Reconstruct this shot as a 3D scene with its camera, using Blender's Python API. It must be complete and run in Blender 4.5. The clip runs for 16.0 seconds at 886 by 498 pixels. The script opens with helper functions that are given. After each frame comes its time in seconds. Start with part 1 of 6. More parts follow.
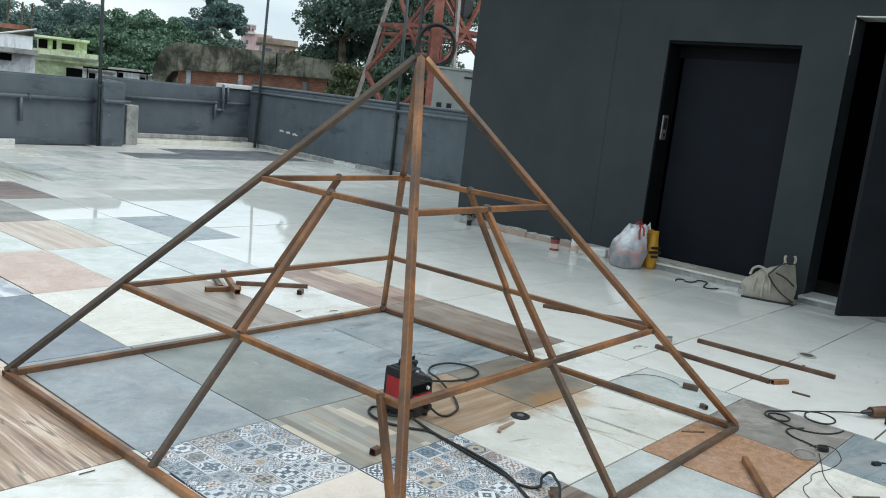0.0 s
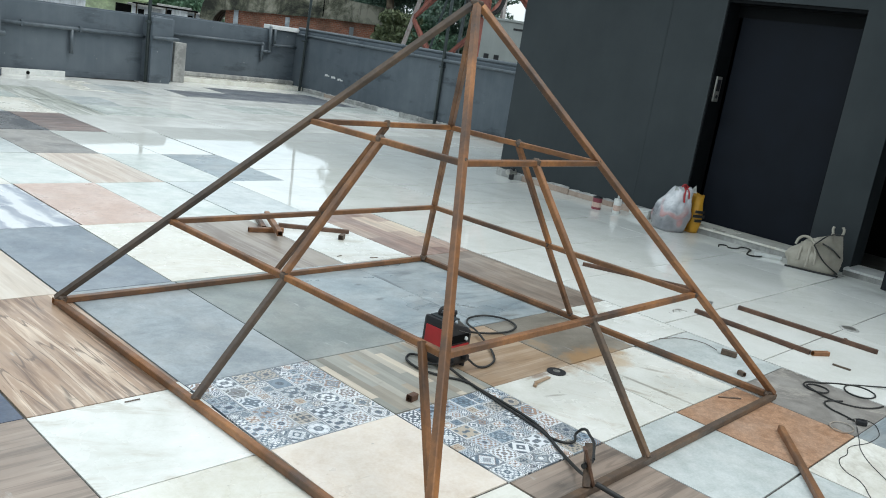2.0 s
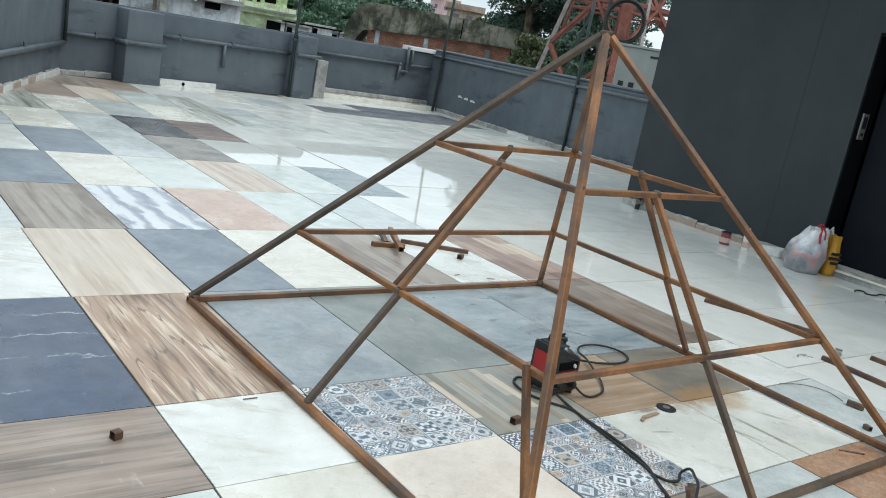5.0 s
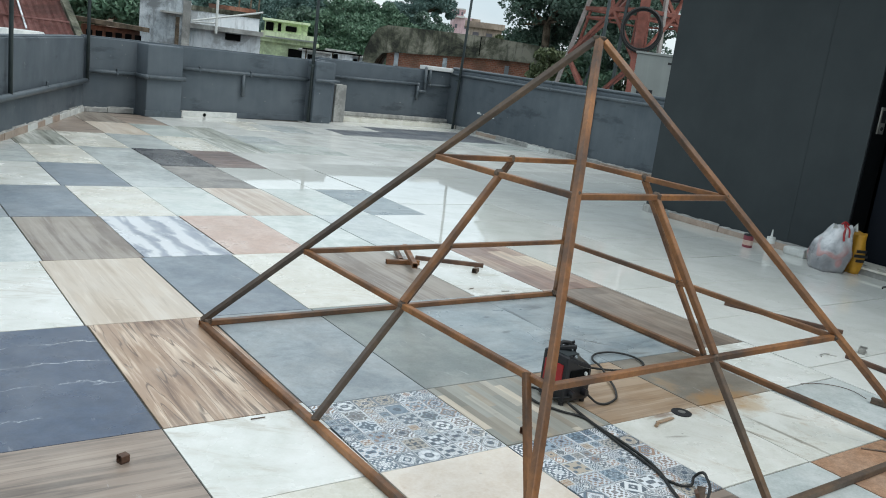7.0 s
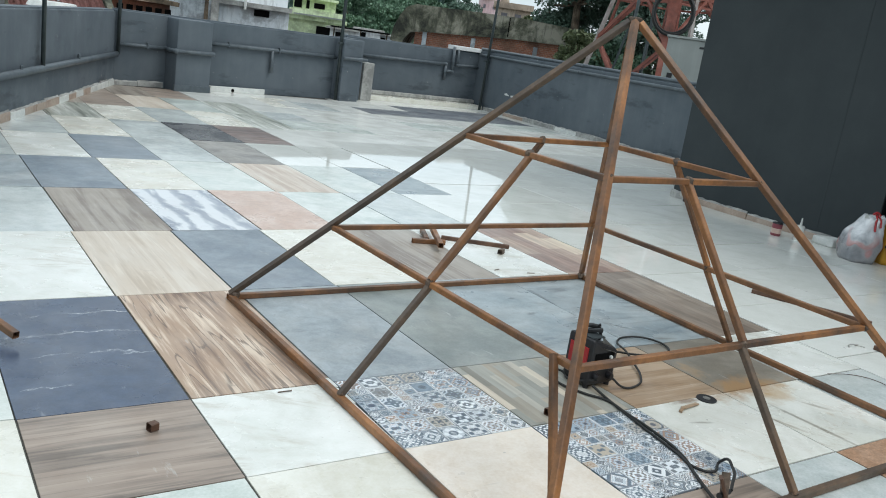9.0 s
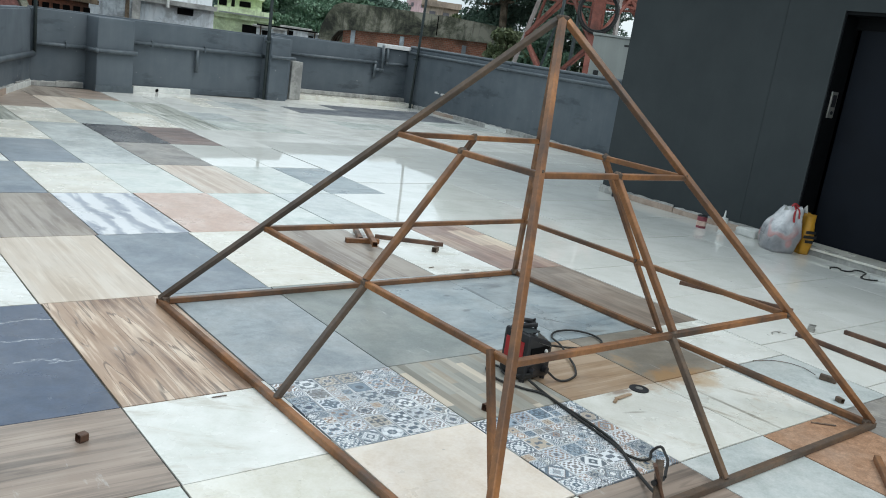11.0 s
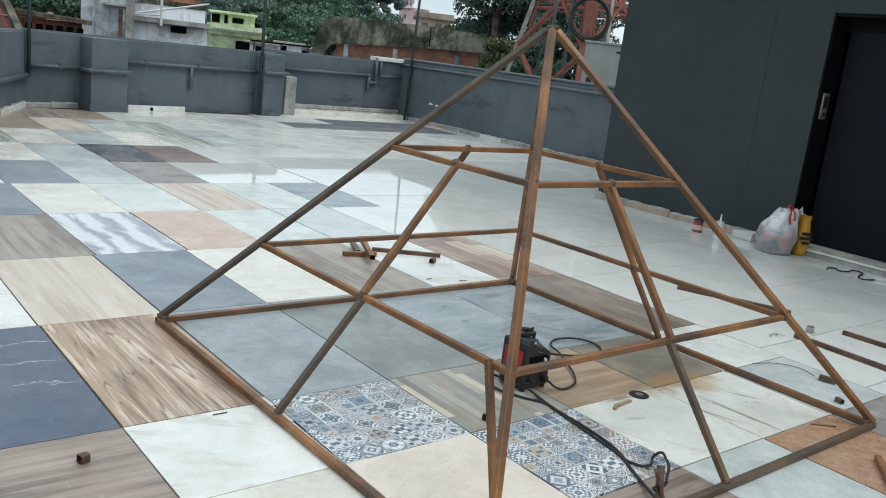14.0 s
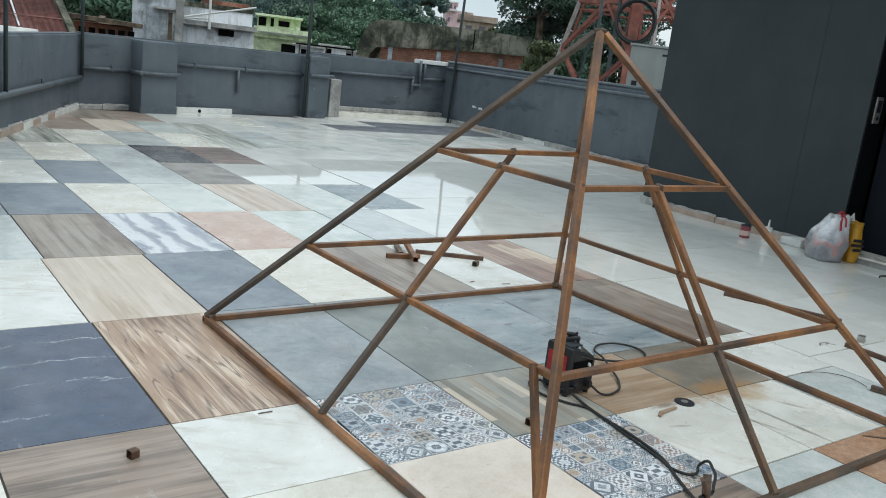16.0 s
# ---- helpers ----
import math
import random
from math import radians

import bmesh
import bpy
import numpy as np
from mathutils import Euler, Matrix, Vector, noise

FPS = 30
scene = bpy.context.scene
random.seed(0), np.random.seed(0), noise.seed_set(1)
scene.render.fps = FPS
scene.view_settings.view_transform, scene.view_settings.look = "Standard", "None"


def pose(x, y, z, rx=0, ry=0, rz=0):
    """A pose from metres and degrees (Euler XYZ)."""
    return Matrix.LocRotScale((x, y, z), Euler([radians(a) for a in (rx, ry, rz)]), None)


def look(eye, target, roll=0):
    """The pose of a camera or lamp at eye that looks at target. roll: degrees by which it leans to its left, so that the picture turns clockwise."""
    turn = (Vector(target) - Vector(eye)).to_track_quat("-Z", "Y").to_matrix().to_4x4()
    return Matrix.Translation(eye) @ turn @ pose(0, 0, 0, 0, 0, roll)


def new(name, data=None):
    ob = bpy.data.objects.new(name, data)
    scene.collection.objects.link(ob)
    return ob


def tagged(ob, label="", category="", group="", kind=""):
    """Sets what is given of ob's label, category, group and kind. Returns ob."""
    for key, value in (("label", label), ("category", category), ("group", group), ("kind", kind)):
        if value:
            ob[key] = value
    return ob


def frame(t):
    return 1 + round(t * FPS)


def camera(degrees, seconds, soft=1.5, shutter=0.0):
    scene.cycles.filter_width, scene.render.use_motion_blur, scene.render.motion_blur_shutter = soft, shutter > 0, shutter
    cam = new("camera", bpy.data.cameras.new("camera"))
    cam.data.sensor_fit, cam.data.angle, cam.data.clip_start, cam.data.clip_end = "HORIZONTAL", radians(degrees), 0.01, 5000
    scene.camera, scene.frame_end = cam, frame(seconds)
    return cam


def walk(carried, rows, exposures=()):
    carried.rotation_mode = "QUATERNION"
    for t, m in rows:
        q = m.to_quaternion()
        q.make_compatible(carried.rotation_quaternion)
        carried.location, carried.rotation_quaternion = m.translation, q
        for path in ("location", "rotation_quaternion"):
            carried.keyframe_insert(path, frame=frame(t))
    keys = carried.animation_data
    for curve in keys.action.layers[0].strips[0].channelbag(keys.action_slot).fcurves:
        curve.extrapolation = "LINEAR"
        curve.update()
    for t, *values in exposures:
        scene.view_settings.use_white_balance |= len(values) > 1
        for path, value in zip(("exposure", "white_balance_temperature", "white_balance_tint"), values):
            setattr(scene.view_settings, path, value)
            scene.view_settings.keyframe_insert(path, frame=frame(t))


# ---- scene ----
# camera: one hand-held shot, turning beside the frame
cam = camera(55.60, 16.0, soft=1.0)
ROWS = [
    (0.0, -2.827, -2.798, 1.477, -48.55, -10.22, -6.18),
    (0.5, -2.823, -2.783, 1.466, -48.03, -13.69, -6.70),
    (1.0, -2.830, -2.765, 1.464, -47.10, -13.98, -8.40),
    (1.5, -2.822, -2.781, 1.475, -47.61, -13.48, -8.73),
    (2.0, -2.846, -2.766, 1.463, -45.49, -13.84, -8.61),
    (2.5, -2.871, -2.768, 1.478, -42.28, -14.30, -10.05),
    (3.0, -2.890, -2.757, 1.478, -39.48, -14.17, -10.95),
    (5.5, -2.823, -2.868, 1.488, -34.78, -13.50, -9.22),
    (6.0, -2.785, -2.903, 1.479, -32.77, -12.73, -7.68),
    (6.5, -2.766, -2.908, 1.470, -32.40, -12.88, -6.37),
    (7.0, -2.754, -2.913, 1.481, -34.79, -12.83, -7.17),
    (7.5, -2.772, -2.896, 1.475, -36.19, -12.75, -7.62),
    (8.0, -2.771, -2.894, 1.470, -35.91, -12.95, -7.99),
    (8.5, -2.788, -2.888, 1.469, -32.11, -14.56, -8.12),
    (9.0, -2.776, -2.901, 1.469, -32.96, -14.35, -8.20),
    (9.5, -2.773, -2.897, 1.469, -36.87, -13.88, -8.81),
    (12.0, -2.786, -2.902, 1.467, -37.77, -13.76, -8.03),
    (12.5, -2.783, -2.904, 1.470, -37.74, -13.97, -8.52),
    (13.0, -2.788, -2.893, 1.471, -37.80, -14.01, -8.61),
    (13.5, -2.787, -2.901, 1.478, -37.82, -13.89, -8.62),
    (14.0, -2.783, -2.914, 1.478, -38.17, -13.03, -6.66),
    (14.5, -2.793, -2.906, 1.474, -36.78, -13.13, -6.00),
    (15.0, -2.797, -2.906, 1.475, -35.68, -13.18, -5.79),
    (15.5, -2.796, -2.906, 1.477, -35.32, -13.19, -6.28),
    (16.0, -2.796, -2.905, 1.477, -35.28, -13.18, -6.66),
]
EXPO = [(0.0, 0.55), (0.5, 0.68), (2.0, 0.66), (3.0, 0.68), (5.5, 0.46), (6.0, 0.23), (6.5, 0.25), (7.0, 0.44), (7.5, 0.48), (8.5, 0.52), (9.5, 0.50), (12.0, 0.50), (13.5, 0.50), (14.5, 0.38), (16.0, 0.37)]
walk(cam, [(t, pose(x, y, z, 90 + pitch, roll, yaw)) for t, x, y, z, yaw, pitch, roll in ROWS],
     exposures=EXPO)

# ---- light: overcast sky, soft sun behind cloud ----
SUN_ELEV, SUN_ROT = radians(58), radians(146)
world = bpy.data.worlds.new("sky")
scene.world = world
world.use_nodes = True
wt = world.node_tree
for n in list(wt.nodes):
    wt.nodes.remove(n)
w_out = wt.nodes.new("ShaderNodeOutputWorld")
w_bg = wt.nodes.new("ShaderNodeBackground")
w_sky = wt.nodes.new("ShaderNodeTexSky")
w_sky.sky_type = "NISHITA"
w_sky.sun_disc = False
w_sky.sun_elevation, w_sky.sun_rotation = SUN_ELEV, SUN_ROT
w_gain = wt.nodes.new("ShaderNodeVectorMath")
w_gain.operation = "SCALE"
w_gain.inputs["Scale"].default_value = 0.09
w_tc = wt.nodes.new("ShaderNodeTexCoord")
w_map = wt.nodes.new("ShaderNodeMapping")
w_map.inputs["Scale"].default_value = (1.0, 1.0, 3.2)
w_noise = wt.nodes.new("ShaderNodeTexNoise")
w_noise.inputs["Scale"].default_value = 2.6
w_noise.inputs["Detail"].default_value = 6.0
w_ramp = wt.nodes.new("ShaderNodeValToRGB")
w_ramp.color_ramp.elements[0].position, w_ramp.color_ramp.elements[0].color = 0.32, (0.56, 0.682, 0.762, 1)
w_ramp.color_ramp.elements[1].position, w_ramp.color_ramp.elements[1].color = 0.68, (0.905, 0.988, 1.010, 1)
w_sep = wt.nodes.new("ShaderNodeSeparateXYZ")
w_low = wt.nodes.new("ShaderNodeMapRange")
w_low.inputs["From Min"].default_value, w_low.inputs["From Max"].default_value = 0.05, 0.24
w_low.inputs["To Min"].default_value, w_low.inputs["To Max"].default_value = 0.87, 1.03
w_dim = wt.nodes.new("ShaderNodeVectorMath")
w_dim.operation = "SCALE"
w_mix = wt.nodes.new("ShaderNodeMix")
w_mix.data_type = "RGBA"
w_mix.inputs["Factor"].default_value = 0.85
wt.links.new(w_sky.outputs[0], w_gain.inputs[0])
wt.links.new(w_tc.outputs["Generated"], w_map.inputs[0])
wt.links.new(w_map.outputs[0], w_noise.inputs["Vector"])
wt.links.new(w_noise.outputs[0], w_ramp.inputs[0])
wt.links.new(w_gain.outputs[0], w_mix.inputs["A"])
wt.links.new(w_ramp.outputs[0], w_mix.inputs["B"])
wt.links.new(w_tc.outputs["Generated"], w_sep.inputs[0])
wt.links.new(w_sep.outputs[2], w_low.inputs["Value"])
wt.links.new(w_mix.outputs["Result"], w_dim.inputs[0])
wt.links.new(w_low.outputs[0], w_dim.inputs["Scale"])
wt.links.new(w_dim.outputs[0], w_bg.inputs[0])
wt.links.new(w_bg.outputs[0], w_out.inputs[0])
w_bg.inputs[1].default_value = 0.95
sun = new("sun", bpy.data.lights.new("sun", "SUN"))
sun.data.energy, sun.data.angle, sun.data.color = 0.85, radians(30), (1.0, 0.99, 0.95)
sun.matrix_world = look((20 * math.sin(SUN_ROT), 20 * math.cos(SUN_ROT), 32), (0, 0, 0))


# ---- materials ----
class Graph:
    """A node material with short helpers."""

    def __init__(self, name, rough=0.6, metal=0.0):
        self.mat = bpy.data.materials.new(name)
        self.mat.use_nodes = True
        self.t = self.mat.node_tree
        self.bsdf = self.t.nodes["Principled BSDF"]
        self.bsdf.inputs["Roughness"].default_value = rough
        self.bsdf.inputs["Metallic"].default_value = metal
        tc = self.node("ShaderNodeTexCoord")
        info = self.node("ShaderNodeObjectInfo")
        self.random = info.outputs["Random"]
        shift = self.node("ShaderNodeVectorMath", operation="SCALE")
        shift.inputs[0].default_value = (37.0, 53.0, 19.0)
        self.link(self.random, shift.inputs["Scale"])
        add = self.node("ShaderNodeVectorMath", operation="ADD")
        self.link(tc.outputs["Object"], add.inputs[0])
        self.link(shift.outputs[0], add.inputs[1])
        self.raw, self.pos = tc.outputs["Object"], add.outputs[0]

    def node(self, kind, **props):
        n = self.t.nodes.new(kind)
        if "operation" in props:
            n.operation = props["operation"]
        if "data_type" in props:
            n.data_type = props["data_type"]
        if "blend" in props:
            n.blend_type = props["blend"]
        return n

    def link(self, a, b):
        self.t.links.new(a, b)

    def put(self, value, socket):
        if isinstance(value, (int, float, tuple)):
            socket.default_value = value
        else:
            self.link(value, socket)

    def math(self, op, a, b=0.0):
        n = self.node("ShaderNodeMath", operation=op)
        self.put(a, n.inputs[0])
        self.put(b, n.inputs[1])
        return n.outputs[0]

    def scaled(self, vec, scale, turn=0.0):
        n = self.node("ShaderNodeMapping")
        self.link(vec, n.inputs[0])
        n.inputs["Scale"].default_value = scale
        n.inputs["Rotation"].default_value = (0, 0, radians(turn))
        return n.outputs[0]

    def noise(self, vec, scale, detail=4.0, rough=0.55, warp=0.0):
        n = self.node("ShaderNodeTexNoise")
        self.link(vec, n.inputs["Vector"])
        n.inputs["Scale"].default_value, n.inputs["Detail"].default_value = scale, detail
        n.inputs["Roughness"].default_value, n.inputs["Distortion"].default_value = rough, warp
        return n.outputs[0]

    def ramp(self, fac, stops):
        n = self.node("ShaderNodeValToRGB")
        e = n.color_ramp.elements
        while len(e) < len(stops):
            e.new(0.5)
        for el, (pos, col) in zip(e, stops):
            el.position, el.color = pos, (*col, 1)
        self.link(fac, n.inputs[0])
        return n.outputs[0]

    def mix(self, fac, a, b, blend="MIX"):
        n = self.node("ShaderNodeMix", data_type="RGBA", blend=blend)
        self.put(fac, n.inputs["Factor"])
        self.put((*a, 1) if isinstance(a, tuple) and len(a) == 3 else a, n.inputs["A"])
        self.put((*b, 1) if isinstance(b, tuple) and len(b) == 3 else b, n.inputs["B"])
        return n.outputs["Result"]

    def grey(self, value):
        n = self.node("ShaderNodeCombineColor")
        for i in range(3):
            self.put(value, n.inputs[i])
        return n.outputs[0]

    def done(self, col, bump=None, strength=0.2, depth=0.004, rough=None):
        self.put((*col, 1) if isinstance(col, tuple) and len(col) == 3 else col, self.bsdf.inputs["Base Color"])
        if bump is not None:
            b = self.node("ShaderNodeBump")
            b.inputs["Strength"].default_value, b.inputs["Distance"].default_value = strength, depth
            self.link(bump, b.inputs["Height"])
            self.link(b.outputs[0], self.bsdf.inputs["Normal"])
        if rough is not None:
            self.put(rough, self.bsdf.inputs["Roughness"])
        return self.mat

    def gloss(self, low, high, scale=3.0):
        n = self.noise(self.pos, scale, 5.0)
        m = self.node("ShaderNodeMapRange")
        self.link(n, m.inputs[0])
        m.inputs[1].default_value, m.inputs[2].default_value = 0.35, 0.65
        m.inputs[3].default_value, m.inputs[4].default_value = low, high
        return m.outputs[0]


def dusty(g, col, amount=0.35, tint=(0.50, 0.47, 0.42)):
    """Site dust and footmarks over a colour."""
    d = g.noise(g.pos, 2.2, 8.0, 0.7)
    f = g.ramp(d, [(0.45, (0, 0, 0)), (0.7, (amount,) * 3)])
    col = g.mix(f, col, tint)
    scuff = g.noise(g.scaled(g.pos, (1.0, 5.0, 1.0), 25), 4.5, 3.0, 0.5)
    spot = g.noise(g.pos, 26.0, 2.0, 0.5)
    chalk = g.noise(g.scaled(g.pos, (4.0, 1.0, 1.0), 35), 5.0, 5.0, 0.6)
    col = g.mix(g.ramp(chalk, [(0.67, (0, 0, 0)), (0.75, (0.42 * min(1.0, amount / 0.2),) * 3)]), col, (0.60, 0.61, 0.60))
    col = g.mix(g.ramp(scuff, [(0.70, (0, 0, 0)), (0.76, (0.28 * min(1.0, amount / 0.12),) * 3)]), col, (0.16, 0.14, 0.12))
    return g.mix(g.ramp(spot, [(0.74, (0, 0, 0)), (0.78, (0.4,) * 3)]), col, (0.12, 0.11, 0.10))


# rust pools and drag marks left by the welding: ends, half width, colour, strength
WORK_MARKS = [((0.55, -0.60), (0.98, -0.58), 0.13, (0.36, 0.20, 0.08), 0.75), ((0.80, -0.74), (0.99, -0.68), 0.08, (0.44, 0.29, 0.14), 0.6),
              ((0.73, -0.74), (0.77, -1.28), 0.016, (0.20, 0.17, 0.13), 0.7), ((0.57, -0.84), (0.65, -1.06), 0.020, (0.30, 0.25, 0.19), 0.6),
              ((0.93, -0.79), (1.02, -0.93), 0.018, (0.25, 0.21, 0.16), 0.6), ((0.14, -0.79), (0.24, -0.82), 0.012, (0.22, 0.20, 0.16), 0.6),
              ((0.22, -0.62), (0.40, -0.62), 0.025, (0.20, 0.11, 0.06), 0.7),
              ((0.62, 0.96), (0.60, 0.61), 0.022, (0.07, 0.075, 0.075), 0.6), ((0.69, 0.34), (0.80, 0.21), 0.018, (0.05, 0.055, 0.055), 0.7),
              ((0.75, 0.89), (0.95, 0.93), 0.045, (0.09, 0.10, 0.105), 0.55), ((0.29, 0.54), (0.36, 0.56), 0.022, (0.08, 0.09, 0.09), 0.6),
              ((0.82, 0.06), (0.98, 0.03), 0.020, (0.12, 0.11, 0.09), 0.6), ((0.36, 0.81), (0.40, 0.81), 0.020, (0.07, 0.075, 0.08), 0.6)]


def work_marks(g, col):
    """Ragged stains lying at fixed places of the floor."""
    where = g.node("ShaderNodeNewGeometry").outputs["Position"]
    rag = g.noise(where, 9.0, 6.0, 0.7)
    for (x0, y0), (x1, y1), half, tint, strength in WORK_MARKS:
        m = g.node("ShaderNodeMapping")
        m.vector_type = "TEXTURE"
        g.link(where, m.inputs[0])
        m.inputs["Location"].default_value = ((x0 + x1) / 2, (y0 + y1) / 2, 0)
        m.inputs["Rotation"].default_value = (0, 0, math.atan2(y1 - y0, x1 - x0))
        m.inputs["Scale"].default_value = (math.hypot(x1 - x0, y1 - y0) / 2 + half, half, 10.0)
        d = g.node("ShaderNodeVectorMath", operation="LENGTH")
        g.link(m.outputs[0], d.inputs[0])
        f = g.ramp(g.math("ADD", d.outputs["Value"], g.math("MULTIPLY", g.math("SUBTRACT", rag, 0.5), 2.2)), [(0.35, (strength,) * 3), (1.0, (0, 0, 0))])
        col = g.mix(f, col, tint)
    return col


def stone(name, a, b, rough=(0.12, 0.3), scale=5.0, vein=None, veins=0.5, turn=30, stretch=1.0, dust=0.2, bump=0.03, width=0.03, mottle=0.3, long=False, rust=False, marks=False):
    """Plain or veined tile stone of two shades, with optional vein colour."""
    g = Graph(name)
    v = g.scaled(g.pos, (stretch, 1.0, 1.0), turn)
    col = g.ramp(g.noise(v, scale, 8.0, 0.62, 0.6), [(0.40, a), (0.60, b)])
    fine = g.noise(g.pos, 90.0, 3.0)
    mott = g.ramp(g.noise(g.pos, scale * 4.5, 6.0, 0.7, 0.3), [(0.36, (0.32,) * 3), (0.64, (0.68,) * 3)])
    col = g.mix(mottle, col, mott, "OVERLAY")
    col = g.mix(0.2, col, g.grey(fine), "OVERLAY")
    if vein:
        if long:
            sep = g.node("ShaderNodeSeparateXYZ")
            g.link(g.pos, sep.inputs[0])
            bend = g.noise(g.scaled(g.pos, (1.0, 1.6, 1.0)), 2.4, 6.0, 0.6, 0.4)
            run = g.math("ADD", g.math("MULTIPLY", sep.outputs[1], 3.8), g.math("MULTIPLY", bend, 1.5))
            line = g.math("ABSOLUTE", g.math("SUBTRACT", g.math("FRACT", run), 0.5))
        else:
            n = g.noise(g.scaled(v, (0.7, 2.6, 1.0), 12), 1.6, 7.0, 0.6, 1.2)
            line = g.math("ABSOLUTE", g.math("SUBTRACT", n, 0.5))
        f = g.ramp(line, [(0.0, (veins,) * 3), (width, (veins * 0.25,) * 3), (width * 2.4, (0, 0, 0))])
        gate = g.ramp(g.noise(g.scaled(v, (0.6, 2.0, 1.0)) if long else v, 3.2 if long else 2.7, 3.0), [(0.45 if long else 0.46, (0, 0, 0)), (0.56 if long else 0.6, (1, 1, 1))])
        f = g.mix(1.0, f, gate, "MULTIPLY")
        col = g.mix(f, col, vein)
    col = dusty(g, col, dust)
    if rust:
        f = g.ramp(g.noise(g.pos, 1.9, 7.0, 0.65, 0.5), [(0.60, (0, 0, 0)), (0.70, (0.55,) * 3)])
        col = g.mix(f, col, (0.40, 0.25, 0.12))
    if marks:
        col = work_marks(g, col)
    return g.done(col, fine, bump, 0.001, g.gloss(*rough))


def timber(name, a, b, c, along="x", rough=(0.28, 0.45), scale=1.0, swirl=0.8, dust=0.2, mark=0.35):
    """Printed wood tile: long wavy grain of three browns."""
    g = Graph(name)
    s = (0.36, 7.0, 1.0) if along == "x" else (7.0, 0.36, 1.0)
    v = g.scaled(g.pos, s)
    n = g.noise(v, 0.7 * scale, 3.0, 0.5, swirl * 0.2)
    m = g.noise(g.scaled(g.pos, tuple(4 * k for k in s)), 2.0 * scale, 4.0, 0.6, 0.3)
    broad = g.noise(g.scaled(g.pos, tuple(0.5 + 0.5 * k for k in s)), 1.1 * scale, 4.0, 0.55, 0.3)
    # growth rings cut lengthwise: bands of three browns that close into long loops
    band = g.math("ADD", g.math("MULTIPLY", g.math("SINE", g.math("MULTIPLY", n, 34.0)), 0.13), g.math("ADD", g.math("MULTIPLY", broad, 0.80), g.math("MULTIPLY", m, 0.45)))
    col = g.ramp(band, [(0.42, a), (0.57, b), (0.66, b), (0.82, c)])
    dline = g.math("SINE", g.math("ADD", g.math("MULTIPLY", n, 88.0), g.math("MULTIPLY", m, 3.0)))
    col = g.mix(g.ramp(dline, [(0.86, (0, 0, 0)), (1.0, (mark,) * 3)]), col, tuple(0.6 * k for k in a))
    col = g.mix(g.ramp(m, [(0.55, (0, 0, 0)), (0.72, (0.5,) * 3)]), col, tuple(min(0.9, 1.1 * k) for k in c))
    col = dusty(g, col, dust)
    return g.done(col, m, 0.05, 0.001, g.gloss(*rough))


def marbled(name, a, b, c, rough=(0.15, 0.3)):
    """Tile printed as streaming marble: uneven bands that bend and pinch along the tile."""
    g = Graph(name)
    sep = g.node("ShaderNodeSeparateXYZ")
    g.link(g.raw, sep.inputs[0])
    bend = g.noise(g.scaled(g.pos, (2.0, 0.7, 1.0), 8), 1.5, 3.0, 0.5, 0.6)
    curl = g.noise(g.scaled(g.pos, (4.0, 1.3, 1.0)), 2.2, 4.0, 0.55, 0.5)
    run = g.math("ADD", g.math("MULTIPLY", sep.outputs[0], 34.0), g.math("ADD", g.math("MULTIPLY", bend, 12.0), g.math("MULTIPLY", curl, 7.0)))
    band = g.math("ADD", g.math("MULTIPLY", g.math("SINE", run), 0.36), g.math("MULTIPLY", curl, 1.0))
    col = g.ramp(band, [(0.12, a), (0.42, b), (0.64, c), (0.95, tuple(min(0.85, 1.04 * k) for k in c))])
    col = dusty(g, col, 0.15)
    return g.done(col, curl, 0.04, 0.001, g.gloss(*rough))


def planked(name, cols, along="y", width=0.075, rough=(0.3, 0.5), length=0.45, soft=0.55):
    """Tile printed as narrow boards of several shades."""
    g = Graph(name)
    sep = g.node("ShaderNodeSeparateXYZ")
    g.link(g.raw, sep.inputs[0])
    across, run = (sep.outputs[0], sep.outputs[1]) if along == "y" else (sep.outputs[1], sep.outputs[0])
    row = g.math("FLOOR", g.math("DIVIDE", across, width))
    wn = g.node("ShaderNodeTexWhiteNoise")
    wn.noise_dimensions = "2D"
    comb = g.node("ShaderNodeCombineXYZ")
    g.link(row, comb.inputs[0])
    g.link(g.math("FLOOR", g.math("ADD", g.math("DIVIDE", run, length), g.math("MULTIPLY", row, 0.37))), comb.inputs[1])
    g.link(comb.outputs[0], wn.inputs["Vector"])
    col = g.ramp(wn.outputs[0], [(i / max(1, len(cols) - 1), c) for i, c in enumerate(cols)])
    s = (9.0, 0.8, 1.0) if along == "y" else (0.8, 9.0, 1.0)
    grain = g.noise(g.scaled(g.pos, s), 3.0, 5.0, 0.6, 0.3)
    col = g.mix(soft, col, g.ramp(grain, [(0.36, (0.28,) * 3), (0.64, (0.72,) * 3)]), "OVERLAY")
    col = dusty(g, col, 0.2)
    return g.done(col, grain, 0.05, 0.001, g.gloss(*rough))


